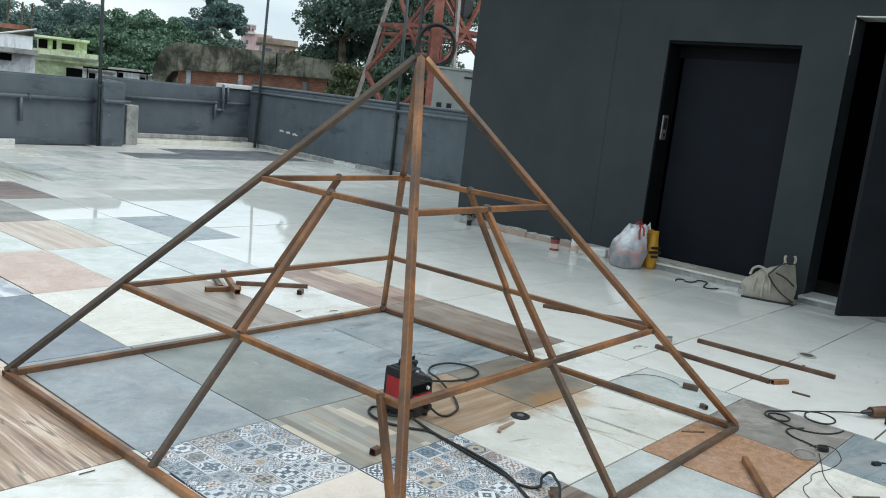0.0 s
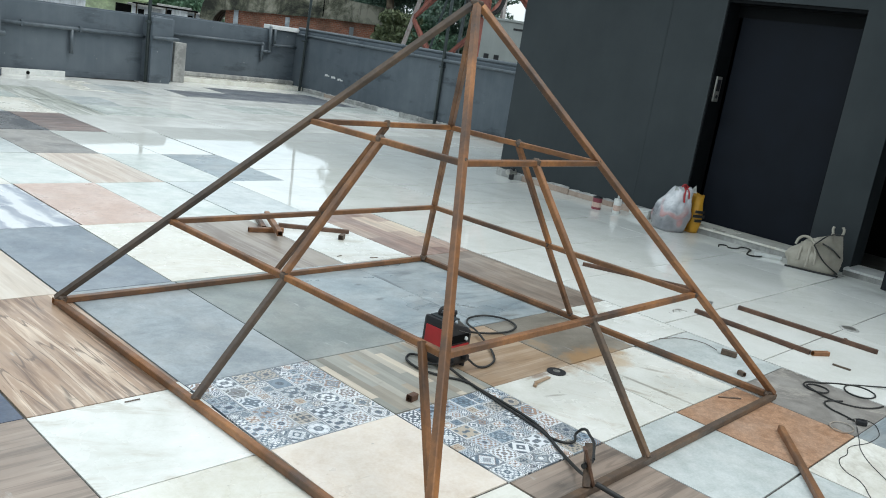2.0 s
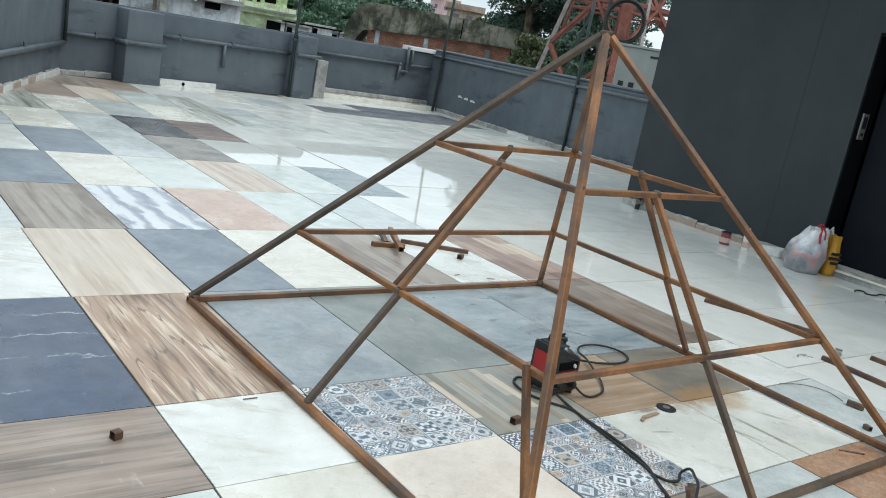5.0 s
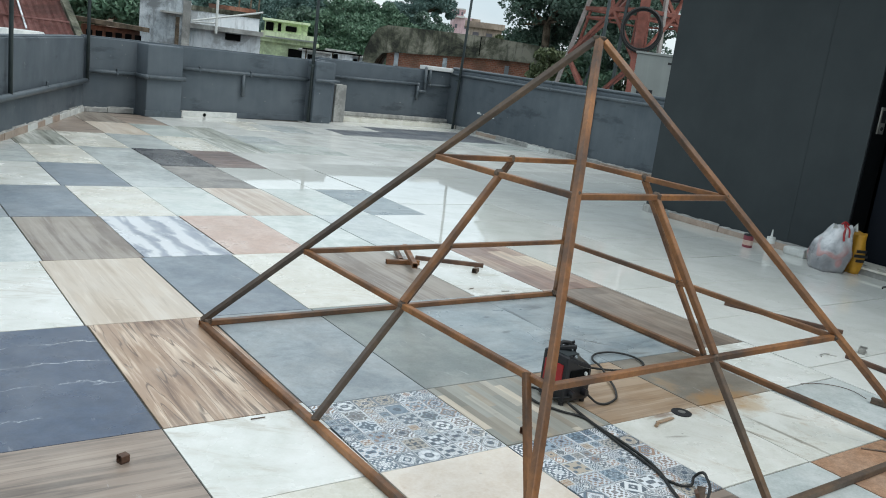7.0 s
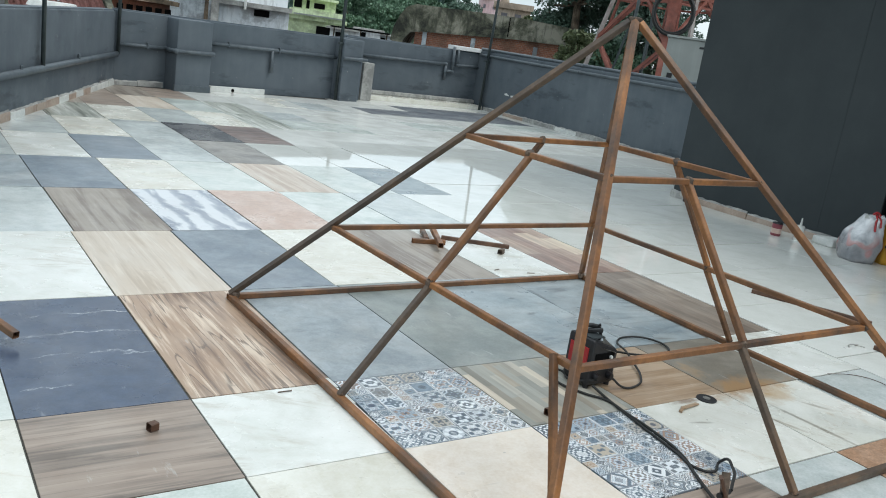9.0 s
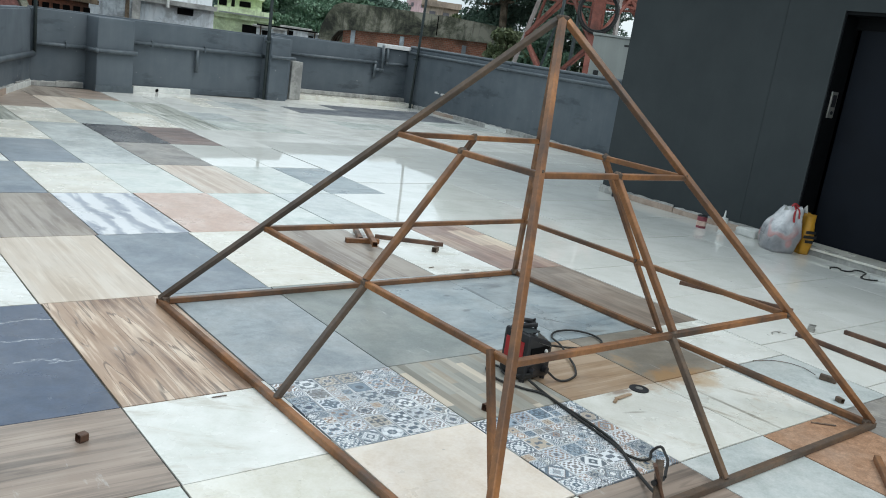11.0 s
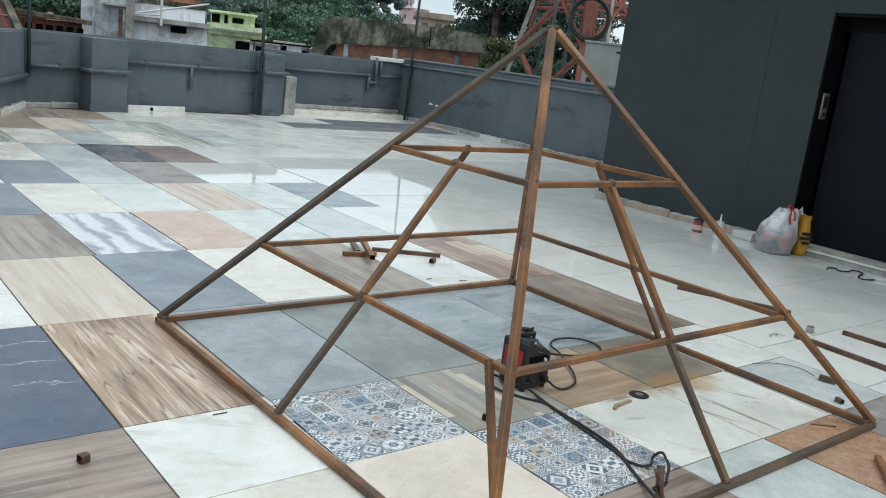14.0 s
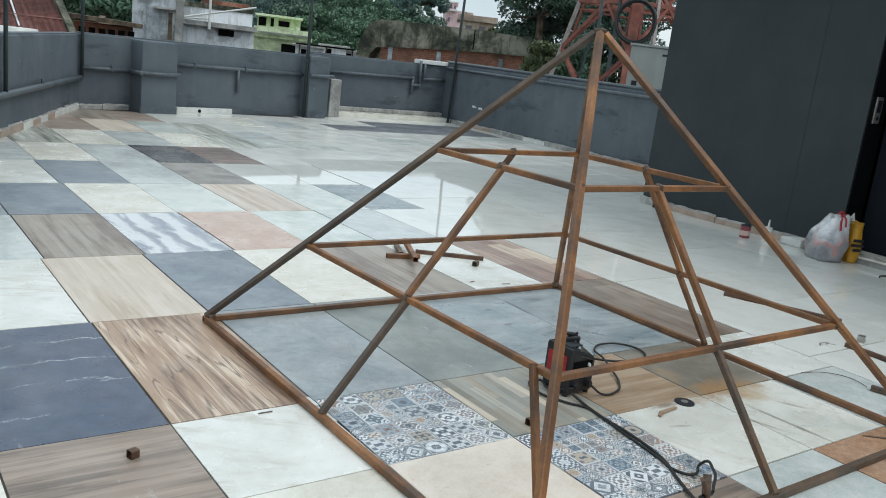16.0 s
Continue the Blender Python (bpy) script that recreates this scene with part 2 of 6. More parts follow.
def patchwork(name, seed, cell=0.05, share=0.45):
    """Printed cement-tile patchwork: small squares with blue, grey and tan motifs."""
    g = Graph(name)
    u = g.node("ShaderNodeVectorMath", operation="SCALE")
    g.link(g.raw, u.inputs[0])
    u.inputs["Scale"].default_value = 1.0 / cell
    off = g.node("ShaderNodeVectorMath", operation="ADD")
    g.link(u.outputs[0], off.inputs[0])
    off.inputs[1].default_value = (50.0, 50.0, 0.0)
    half = g.node("ShaderNodeVectorMath", operation="SCALE")
    g.link(off.outputs[0], half.inputs[0])
    half.inputs["Scale"].default_value = 0.5

    def split(src):
        a = g.node("ShaderNodeVectorMath", operation="FLOOR")
        b = g.node("ShaderNodeVectorMath", operation="FRACTION")
        g.link(src, a.inputs[0])
        g.link(src, b.inputs[0])
        return a, b

    fl0, fr0 = split(off.outputs[0])
    fl1, fr1 = split(half.outputs[0])
    big_pick = g.node("ShaderNodeTexWhiteNoise")
    big_pick.noise_dimensions = "2D"
    g.link(fl1.outputs[0], big_pick.inputs["Vector"])
    large = g.math("GREATER_THAN", big_pick.outputs[0], share)

    def choose(a, b):
        n = g.node("ShaderNodeMix")
        n.data_type = "VECTOR"
        g.link(large, n.inputs["Factor"])
        g.link(a, n.inputs[4])
        g.link(b, n.inputs[5])
        return n

    fl = choose(fl0.outputs[0], fl1.outputs[0])
    fr = choose(fr0.outputs[0], fr1.outputs[0])
    s1 = g.node("ShaderNodeSeparateXYZ")
    g.link(fr.outputs[1], s1.inputs[0])
    x = g.math("ABSOLUTE", g.math("SUBTRACT", s1.outputs[0], 0.5))
    y = g.math("ABSOLUTE", g.math("SUBTRACT", s1.outputs[1], 0.5))

    def rnd(k):
        a = g.node("ShaderNodeVectorMath", operation="ADD")
        g.link(fl.outputs[1], a.inputs[0])
        a.inputs[1].default_value = (k * 17.3 + seed, k * 7.7, 0)
        w = g.node("ShaderNodeTexWhiteNoise")
        w.noise_dimensions = "3D"
        g.link(a.outputs[0], w.inputs["Vector"])
        return w.outputs[0]

    r = g.math("SQRT", g.math("ADD", g.math("MULTIPLY", x, x), g.math("MULTIPLY", y, y)))
    d = g.math("ADD", x, y)
    big = g.math("MAXIMUM", x, y)
    k1, k2, k3, k4 = rnd(1), rnd(2), rnd(3), rnd(4)
    rings = g.math("SINE", g.math("MULTIPLY", r, g.math("ADD", 14.0, g.math("MULTIPLY", k1, 8.0))))
    diam = g.math("SINE", g.math("MULTIPLY", d, g.math("ADD", 11.0, g.math("MULTIPLY", k2, 9.0))))
    cross = g.math("MULTIPLY", g.math("SINE", g.math("MULTIPLY", x, 15.0)), g.math("COSINE", g.math("MULTIPLY", y, 13.0)))
    petal = g.math("ADD", g.math("SINE", g.math("MULTIPLY", g.math("MULTIPLY", x, y), 90.0)), g.math("MULTIPLY", g.math("SINE", g.math("MULTIPLY", r, 24.0)), 0.5))
    dots = g.math("MULTIPLY", g.math("MULTIPLY", g.math("SINE", g.math("MULTIPLY", x, 26.0)), g.math("SINE", g.math("MULTIPLY", y, 26.0))), 1.6)
    p1, p2, p3, p4 = (g.math("GREATER_THAN", k3, lim) for lim in (0.05, 0.26, 0.50, 0.76))
    pat = g.math("MULTIPLY", rings, g.math("SUBTRACT", 1.0, p1))
    for motif, lo_, hi_ in ((diam, p1, p2), (g.math("MULTIPLY", cross, 2.0), p2, p3), (petal, p3, p4)):
        pat = g.math("ADD", pat, g.math("MULTIPLY", motif, g.math("SUBTRACT", lo_, hi_)))
    pat = g.math("ADD", pat, g.math("MULTIPLY", dots, p4))
    on = g.math("GREATER_THAN", pat, g.math("SUBTRACT", g.math("MULTIPLY", k4, 0.9), 0.35))
    ink = g.ramp(k2, [(0.0, (0.022, 0.036, 0.056)), (0.3, (0.035, 0.065, 0.095)), (0.55, (0.085, 0.14, 0.19)), (0.74, (0.09, 0.095, 0.095)), (0.90, (0.36, 0.21, 0.13))])
    ground = g.ramp(k4, [(0.0, (0.78, 0.80, 0.80)), (0.6, (0.72, 0.75, 0.78)), (0.76, (0.24, 0.33, 0.41)), (0.86, (0.15, 0.20, 0.25)), (0.94, (0.50, 0.43, 0.34))])
    col = g.mix(g.math("MULTIPLY", on, 0.95), ground, ink)
    centre = g.math("LESS_THAN", r, g.math("MULTIPLY", k1, 0.16))
    col = g.mix(centre, col, g.ramp(k4, [(0.2, (0.75, 0.77, 0.78)), (0.6, (0.05, 0.07, 0.11))]))
    inner = g.math("GREATER_THAN", big, 0.43)
    col = g.mix(inner, col, g.ramp(k1, [(0.45, (0.72, 0.74, 0.75)), (0.55, (0.36, 0.41, 0.45)), (0.85, (0.12, 0.15, 0.19))]))
    edge = g.math("GREATER_THAN", big, 0.47)
    col = g.mix(edge, col, g.ramp(k2, [(0.4, (0.10, 0.12, 0.15)), (0.6, (0.55, 0.57, 0.58))]))
    col = dusty(g, col, 0.15, (0.45, 0.45, 0.43))
    return g.done(col, None, rough=g.gloss(0.3, 0.45))


WHITE = stone("tile_white_polished", (0.70, 0.71, 0.665), (0.77, 0.78, 0.74), (0.008, 0.022), 2.0, (0.5, 0.5, 0.46), 0.25, dust=0.12, mottle=0.08)
WHITE.node_tree.nodes["Principled BSDF"].inputs["Specular IOR Level"].default_value = 0.8
SATIN = stone("tile_white_satin", (0.65, 0.655, 0.61), (0.73, 0.73, 0.69), (0.13, 0.22), 2.0, dust=0.03, mottle=0.03)
CREAM = stone("tile_cream", (0.64, 0.62, 0.54), (0.74, 0.73, 0.66), (0.18, 0.34), 3.0, (0.50, 0.42, 0.30), 0.35)
MARBLE = stone("tile_white_marble", (0.66, 0.675, 0.63), (0.77, 0.78, 0.745), (0.18, 0.32), 2.2, (0.42, 0.38, 0.30), 0.55, dust=0.3, marks=True)
MARBLE_R = stone("tile_rust_stained_marble", (0.62, 0.62, 0.56), (0.75, 0.75, 0.70), (0.2, 0.35), 2.2, (0.40, 0.32, 0.23), 0.4, 65, dust=0.2, width=0.010, mottle=0.15, rust=True, marks=True)
TAUPE_D = stone("tile_dark_taupe", (0.17, 0.15, 0.12), (0.25, 0.225, 0.185), (0.35, 0.5), 3.0, (0.12, 0.1, 0.08), 0.5, stretch=0.4, rust=True, marks=True)
FAR_SLATE = stone("tile_matt_slate", (0.060, 0.070, 0.085), (0.095, 0.108, 0.125), (0.55, 0.7), 3.0, dust=0.2)
MINT = stone("tile_pale_green", (0.52, 0.57, 0.53), (0.66, 0.69, 0.65), (0.12, 0.26), 3.0, (0.42, 0.46, 0.42), 0.3)
PALE = stone("tile_pale_grey", (0.47, 0.51, 0.50), (0.57, 0.605, 0.59), (0.12, 0.26), 3.0, dust=0.2)
CONCRETE = stone("tile_grey_concrete", (0.235, 0.27, 0.29), (0.33, 0.37, 0.39), (0.3, 0.45), 4.0, dust=0.35)
OLIVE = stone("tile_olive_grey", (0.185, 0.21, 0.20), (0.245, 0.27, 0.255), (0.3, 0.42), 2.0, dust=0.3)
BLUEGREY = stone("tile_blue_grey", (0.235, 0.285, 0.31), (0.34, 0.39, 0.405), (0.25, 0.4), 3.0, (0.12, 0.15, 0.17), 0.65, 10, 0.6, dust=0.35, marks=True)
SLATE = stone("tile_slate", (0.15, 0.185, 0.22), (0.21, 0.25, 0.29), (0.28, 0.42), 3.5, dust=0.15)
NAVY = stone("tile_navy_marble", (0.040, 0.061, 0.108), (0.062, 0.089, 0.142), (0.22, 0.36), 3.0, (0.68, 0.71, 0.74), 1.0, 0, dust=0.12, width=0.013, long=True)
BLACK = stone("tile_dark", (0.035, 0.036, 0.042), (0.065, 0.066, 0.074), (0.2, 0.35), 3.0, dust=0.15)
SWIRL = marbled("tile_swirl_marble", (0.24, 0.27, 0.33), (0.40, 0.435, 0.48), (0.63, 0.655, 0.68))
SALMON = stone("tile_salmon", (0.52, 0.37, 0.30), (0.60, 0.46, 0.39), (0.25, 0.4), 5.0, dust=0.2)
PEACH = stone("tile_peach", (0.66, 0.57, 0.48), (0.74, 0.66, 0.57), (0.25, 0.4), 3.0, dust=0.15)
TAUPE = timber("tile_taupe", (0.19, 0.15, 0.12), (0.31, 0.265, 0.22), (0.38, 0.34, 0.295), "y", (0.3, 0.45), 0.8, 0.5, mark=0.15)
RUST = stone("tile_terracotta", (0.30, 0.165, 0.095), (0.42, 0.25, 0.155), (0.4, 0.55), 26.0, dust=0.2, bump=0.15, mottle=0.6)
BROWNSLATE = stone("tile_brown_slate", (0.16, 0.148, 0.135), (0.27, 0.255, 0.235), (0.3, 0.5), 4.0, (0.50, 0.46, 0.40), 0.7, 60, dust=0.3, width=0.014)
WOOD_A = timber("tile_wood_swirl", (0.21, 0.13, 0.085), (0.39, 0.265, 0.18), (0.66, 0.53, 0.41), "y", scale=1.1, swirl=2.4, mark=0.85)
WOOD_B = timber("tile_wood_plain", (0.17, 0.135, 0.11), (0.30, 0.235, 0.19), (0.37, 0.295, 0.24), "x")
WOOD_C = timber("tile_wood_pale", (0.48, 0.395, 0.31), (0.57, 0.485, 0.395), (0.63, 0.56, 0.475), "y", swirl=0.4, mark=0.12)
WOOD_D = timber("tile_wood_orange", (0.23, 0.145, 0.085), (0.33, 0.225, 0.14), (0.43, 0.32, 0.225), "x", swirl=0.6)
WOOD_E = timber("tile_wood_beige", (0.46, 0.36, 0.29), (0.57, 0.48, 0.40), (0.66, 0.61, 0.54), "y", mark=0.2)
WOOD_R = timber("tile_wood_red", (0.07, 0.042, 0.035), (0.13, 0.08, 0.065), (0.24, 0.16, 0.13), "x")
STRIPE = timber("tile_striped_olive", (0.13, 0.14, 0.115), (0.33, 0.345, 0.30), (0.56, 0.57, 0.53), "y", scale=0.8, swirl=0.1, mark=0.6)
PLANK_G = planked("tile_planks_grey", [(0.155, 0.16, 0.14), (0.37, 0.305, 0.225), (0.235, 0.24, 0.21), (0.35, 0.34, 0.295), (0.56, 0.49, 0.39)], width=0.043, length=0.36, soft=0.3)
PLANK_B = planked("tile_planks_brown", [(0.16, 0.125, 0.10), (0.22, 0.175, 0.14), (0.30, 0.245, 0.20)], width=0.2)
PLANK_R = planked("tile_planks_reddish", [(0.22, 0.14, 0.11), (0.30, 0.20, 0.16), (0.58, 0.47, 0.36)], width=0.15)
SPECK = stone("tile_speckled_white", (0.62, 0.60, 0.53), (0.74, 0.73, 0.67), (0.3, 0.5), 9.0, (0.4, 0.37, 0.3), 0.5, 90, 0.3)
MOROC_1 = patchwork("tile_patchwork", 3.0, 0.05, 0.22)
MOROC_2 = patchwork("tile_patchwork_fine", 9.0, 0.05, 0.45)


def painted(name, a, b, rough=0.7, scale=1.6, streak=0.2, bump=0.12, sheen=0.3, chips=0.0):
    """Painted render or plaster: broad patches, run-down streaks, trowel relief."""
    g = Graph(name)
    col = g.ramp(g.noise(g.pos, scale, 7.0, 0.6), [(0.3, a), (0.7, b)])
    s = g.noise(g.scaled(g.pos, (6.0, 6.0, 0.5)), 1.3, 5.0, 0.6)
    col = g.mix(g.ramp(s, [(0.5, (0, 0, 0)), (0.8, (streak,) * 3)]), col, tuple(min(1.0, 1.9 * k + 0.02) for k in b))
    fine = g.noise(g.pos, 45.0, 5.0, 0.6)
    g.bsdf.inputs["Specular IOR Level"].default_value = sheen
    if chips:
        f = g.ramp(g.noise(g.pos, 11.0, 4.0, 0.6), [(0.70, (0, 0, 0)), (0.74, (chips,) * 3)])
        col = g.mix(f, col, (0.40, 0.40, 0.38))
        damp = g.ramp(g.noise(g.scaled(g.pos, (0.8, 0.8, 2.5)), 1.4, 6.0, 0.65), [(0.58, (0, 0, 0)), (0.68, (0.55,) * 3)])
        col = g.mix(damp, col, tuple(0.45 * k for k in a))
    return g.done(col, fine, bump, 0.004, g.gloss(rough - 0.1, min(1.0, rough + 0.12)))


def weathered(name, base, dark, light, scale=1.2, rough=0.85):
    """Old plaster, concrete or brick skin with black runs and pale patches."""
    g = Graph(name)
    n = g.noise(g.pos, scale, 9.0, 0.7, 0.4)
    col = g.ramp(n, [(0.40, dark), (0.49, base), (0.60, light)])
    s = g.noise(g.scaled(g.pos, (3.0, 3.0, 0.5)), 2.0, 6.0, 0.65)
    col = g.mix(g.ramp(s, [(0.5, (0, 0, 0)), (0.62, (0.6,) * 3)]), col, dark)
    return g.done(col, n, 0.4, 0.03, rough)


def rusted(name, a, b, c, scale=6.0, rough=(0.45, 0.7), metal=0.25, vary=0.0):
    g = Graph(name, metal=metal)
    n = g.noise(g.pos, scale, 8.0, 0.65, 0.3)
    f = g.noise(g.pos, 60.0, 4.0, 0.6)
    col = g.ramp(n, [(0.3, a), (0.5, b), (0.7, c)])
    col = g.mix(0.4, col, g.grey(f), "OVERLAY")
    if vary:
        # some tubes came greyer and dirtier than others
        info = g.node("ShaderNodeObjectInfo")
        col = g.mix(g.ramp(info.outputs["Random"], [(0.45, (0, 0, 0)), (0.95, (vary,) * 3)]), col, (0.085, 0.068, 0.056))
    return g.done(col, f, 0.12, 0.001, g.gloss(*rough, scale=8.0))


def plain(name, col, rough=0.5, metal=0.0, vary=0.25, scale=12.0, sheen=0.5):
    g = Graph(name, rough, metal)
    g.bsdf.inputs["Specular IOR Level"].default_value = sheen
    n = g.noise(g.pos, scale, 5.0)
    c = g.ramp(n, [(0.3, tuple(k * (1 - vary) for k in col)), (0.7, tuple(min(1, k * (1 + vary * 0.6)) for k in col))])
    return g.done(c, n, 0.05, 0.002, g.gloss(max(0.02, rough - 0.08), min(1, rough + 0.1)))


GREY_WALL = painted("paint_charcoal", (0.036, 0.043, 0.046), (0.044, 0.052, 0.055), 0.75, streak=0.04, bump=0.06, sheen=0.15)
PARAPET = painted("paint_slate_grey", (0.079, 0.098, 0.115), (0.113, 0.133, 0.150), 0.72, streak=0.10, chips=0.5)
PIPE = plain("pipe_grey_paint", (0.085, 0.105, 0.12), 0.45)
GROUT = painted("screed", (0.05, 0.048, 0.044), (0.10, 0.095, 0.086), 0.95)
CEMENT = weathered("bare_cement", (0.34, 0.34, 0.32), (0.22, 0.22, 0.21), (0.45, 0.45, 0.43), 2.5)
WHITE_STONE = stone("skirting_white", (0.58, 0.60, 0.58), (0.70, 0.71, 0.68), (0.3, 0.5), 4.0)
BROWN_STONE = stone("skirting_brown", (0.30, 0.22, 0.17), (0.40, 0.31, 0.25), (0.35, 0.5), 4.0)
DOOR = plain("door_navy_black", (0.008, 0.0105, 0.0155), 0.5, 0.0, 0.2, 3.0, 0.12)
DOOR_FRAME = plain("door_frame_black", (0.005, 0.006, 0.007), 0.6, sheen=0.1)
LEAF = plain("door_leaf_grey", (0.011, 0.013, 0.016), 0.5, 0.0, 0.2, 3.0, 0.12)
# dull near-black; also paints the shade inside doorway, windows and other openings
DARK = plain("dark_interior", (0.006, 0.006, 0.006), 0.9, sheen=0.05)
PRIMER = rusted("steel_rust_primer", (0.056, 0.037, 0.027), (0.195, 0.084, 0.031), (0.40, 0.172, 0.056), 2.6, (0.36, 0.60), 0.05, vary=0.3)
# darker primer for the south rail, northwest hip, lower west and south face bars
PRIMER_DARK = rusted("steel_primer_dark", (0.042, 0.035, 0.031), (0.092, 0.064, 0.045), (0.20, 0.115, 0.062), 2.2, (0.36, 0.60), 0.05)
WELD = rusted("weld_burnt", (0.04, 0.032, 0.028), (0.10, 0.07, 0.05), (0.18, 0.12, 0.08), 20.0, metal=0.3)
ROD_STEEL = rusted("steel_rust_dark", (0.05, 0.028, 0.02), (0.10, 0.05, 0.03), (0.16, 0.085, 0.05), 7.0, metal=0.1)
TOWER_RED = rusted("tower_red_oxide", (0.09, 0.03, 0.02), (0.20, 0.055, 0.035), (0.28, 0.10, 0.07), 3.0, metal=0.0)
TOWER_WHITE = rusted("tower_faded_white", (0.20, 0.15, 0.13), (0.32, 0.28, 0.26), (0.42, 0.40, 0.38), 3.0, metal=0.0)
POLE = plain("pole_green_grey", (0.045, 0.060, 0.062), 0.45, 0.3)
MOSS = weathered("mossy_concrete", (0.085, 0.088, 0.06), (0.016, 0.018, 0.012), (0.25, 0.24, 0.19), 1.1)
BRICKWALL = weathered("old_brick_skin", (0.30, 0.12, 0.07), (0.12, 0.06, 0.04), (0.42, 0.22, 0.15), 1.5)
LIME = weathered("limewash_white", (0.74, 0.78, 0.81), (0.44, 0.46, 0.47), (0.82, 0.85, 0.87), 1.3)
GREYWASH = weathered("grey_plaster", (0.40, 0.445, 0.475), (0.18, 0.195, 0.205), (0.58, 0.62, 0.64), 1.4)
YELLOW = weathered("yellow_green_plaster", (0.60, 0.70, 0.44), (0.36, 0.42, 0.27), (0.70, 0.78, 0.56), 0.9)
PANE_FAR = plain("far_window", (0.16, 0.15, 0.17), 0.4)
PINK = weathered("pink_plaster", (0.62, 0.42, 0.44), (0.45, 0.3, 0.32), (0.74, 0.58, 0.6), 0.2)
TANWALL = weathered("tan_plaster", (0.42, 0.33, 0.26), (0.25, 0.2, 0.16), (0.55, 0.46, 0.38), 0.3)
REDROOF = weathered("red_sheet_roof", (0.25, 0.105, 0.09), (0.14, 0.06, 0.05), (0.34, 0.17, 0.15), 0.8, 0.7)
BARK = weathered("bark", (0.10, 0.075, 0.05), (0.04, 0.03, 0.02), (0.17, 0.13, 0.09), 4.0)
EARTH = weathered("town_ground", (0.14, 0.13, 0.10), (0.06, 0.07, 0.04), (0.22, 0.2, 0.16), 0.05)


def foliage(name, a, b):
    g = Graph(name, 0.55)
    geo = g.node("ShaderNodeNewGeometry")
    col = g.ramp(geo.outputs["Random Per Island"], [(0.0, a), (1.0, b)])
    big = g.noise(g.raw, 0.5, 3.0)
    col = g.mix(0.35, col, g.ramp(big, [(0.35, a), (0.65, b)]))
    return g.done(col)


LEAF_DARK = foliage("leaves_dark", (0.062, 0.112, 0.084), (0.118, 0.190, 0.138))
LEAF_MID = foliage("leaves_mid", (0.075, 0.150, 0.095), (0.125, 0.220, 0.135))
LEAF_OLIVE = foliage("leaves_olive", (0.055, 0.078, 0.036), (0.150, 0.180, 0.085))
LEAF_SHRUB = foliage("leaves_shrub", (0.050, 0.080, 0.045), (0.110, 0.150, 0.080))


# ---- mesh helpers ----
def mesh_object(name, bm, material, parent=None):
    me = bpy.data.meshes.new(name)
    bm.normal_update()
    bm.to_mesh(me)
    bm.free()
    for m in material if isinstance(material, (list, tuple)) else [material]:
        me.materials.append(m)
    ob = new(name, me)
    if parent:
        ob.parent = parent
    return ob


def part(name, bm, material, parent, label=""):
    ob = mesh_object(name, bm, material, parent)
    if label:
        ob["label"] = label
    return ob


def thing(name, label, category, at=(0, 0, 0), turn=0.0, group="", kind=""):
    ob = new(name)
    ob.empty_display_size = 0.1
    ob.matrix_basis = pose(*at, 0, 0, turn)
    return tagged(ob, label, category, group, kind)


def box(bm, x0, x1, y0, y1, z0, z1, m=None, bevel=0.0, mat=0):
    c = ((x0 + x1) / 2, (y0 + y1) / 2, (z0 + z1) / 2)
    mat4 = Matrix.Translation(c) @ Matrix.Diagonal((x1 - x0, y1 - y0, z1 - z0, 1))
    r = bmesh.ops.create_cube(bm, size=1, matrix=(m @ mat4) if m else mat4)
    fs = {f for v in r["verts"] for f in v.link_faces}
    for f in fs:
        f.material_index = mat
    if bevel:
        es = list({e for v in r["verts"] for e in v.link_edges})
        bmesh.ops.bevel(bm, geom=es, offset=bevel, segments=2, affect="EDGES", profile=0.6)
    return bm


def cylinder(bm, a, b, r0, r1=None, seg=12, caps=True):
    a, b = Vector(a), Vector(b)
    r1 = r0 if r1 is None else r1
    rot = (b - a).to_track_quat("Z", "Y").to_matrix().to_4x4()
    bmesh.ops.create_cone(bm, cap_ends=caps, segments=seg, radius1=r0, radius2=r1, depth=(b - a).length,
                          matrix=Matrix.Translation((a + b) / 2) @ rot)
    return bm


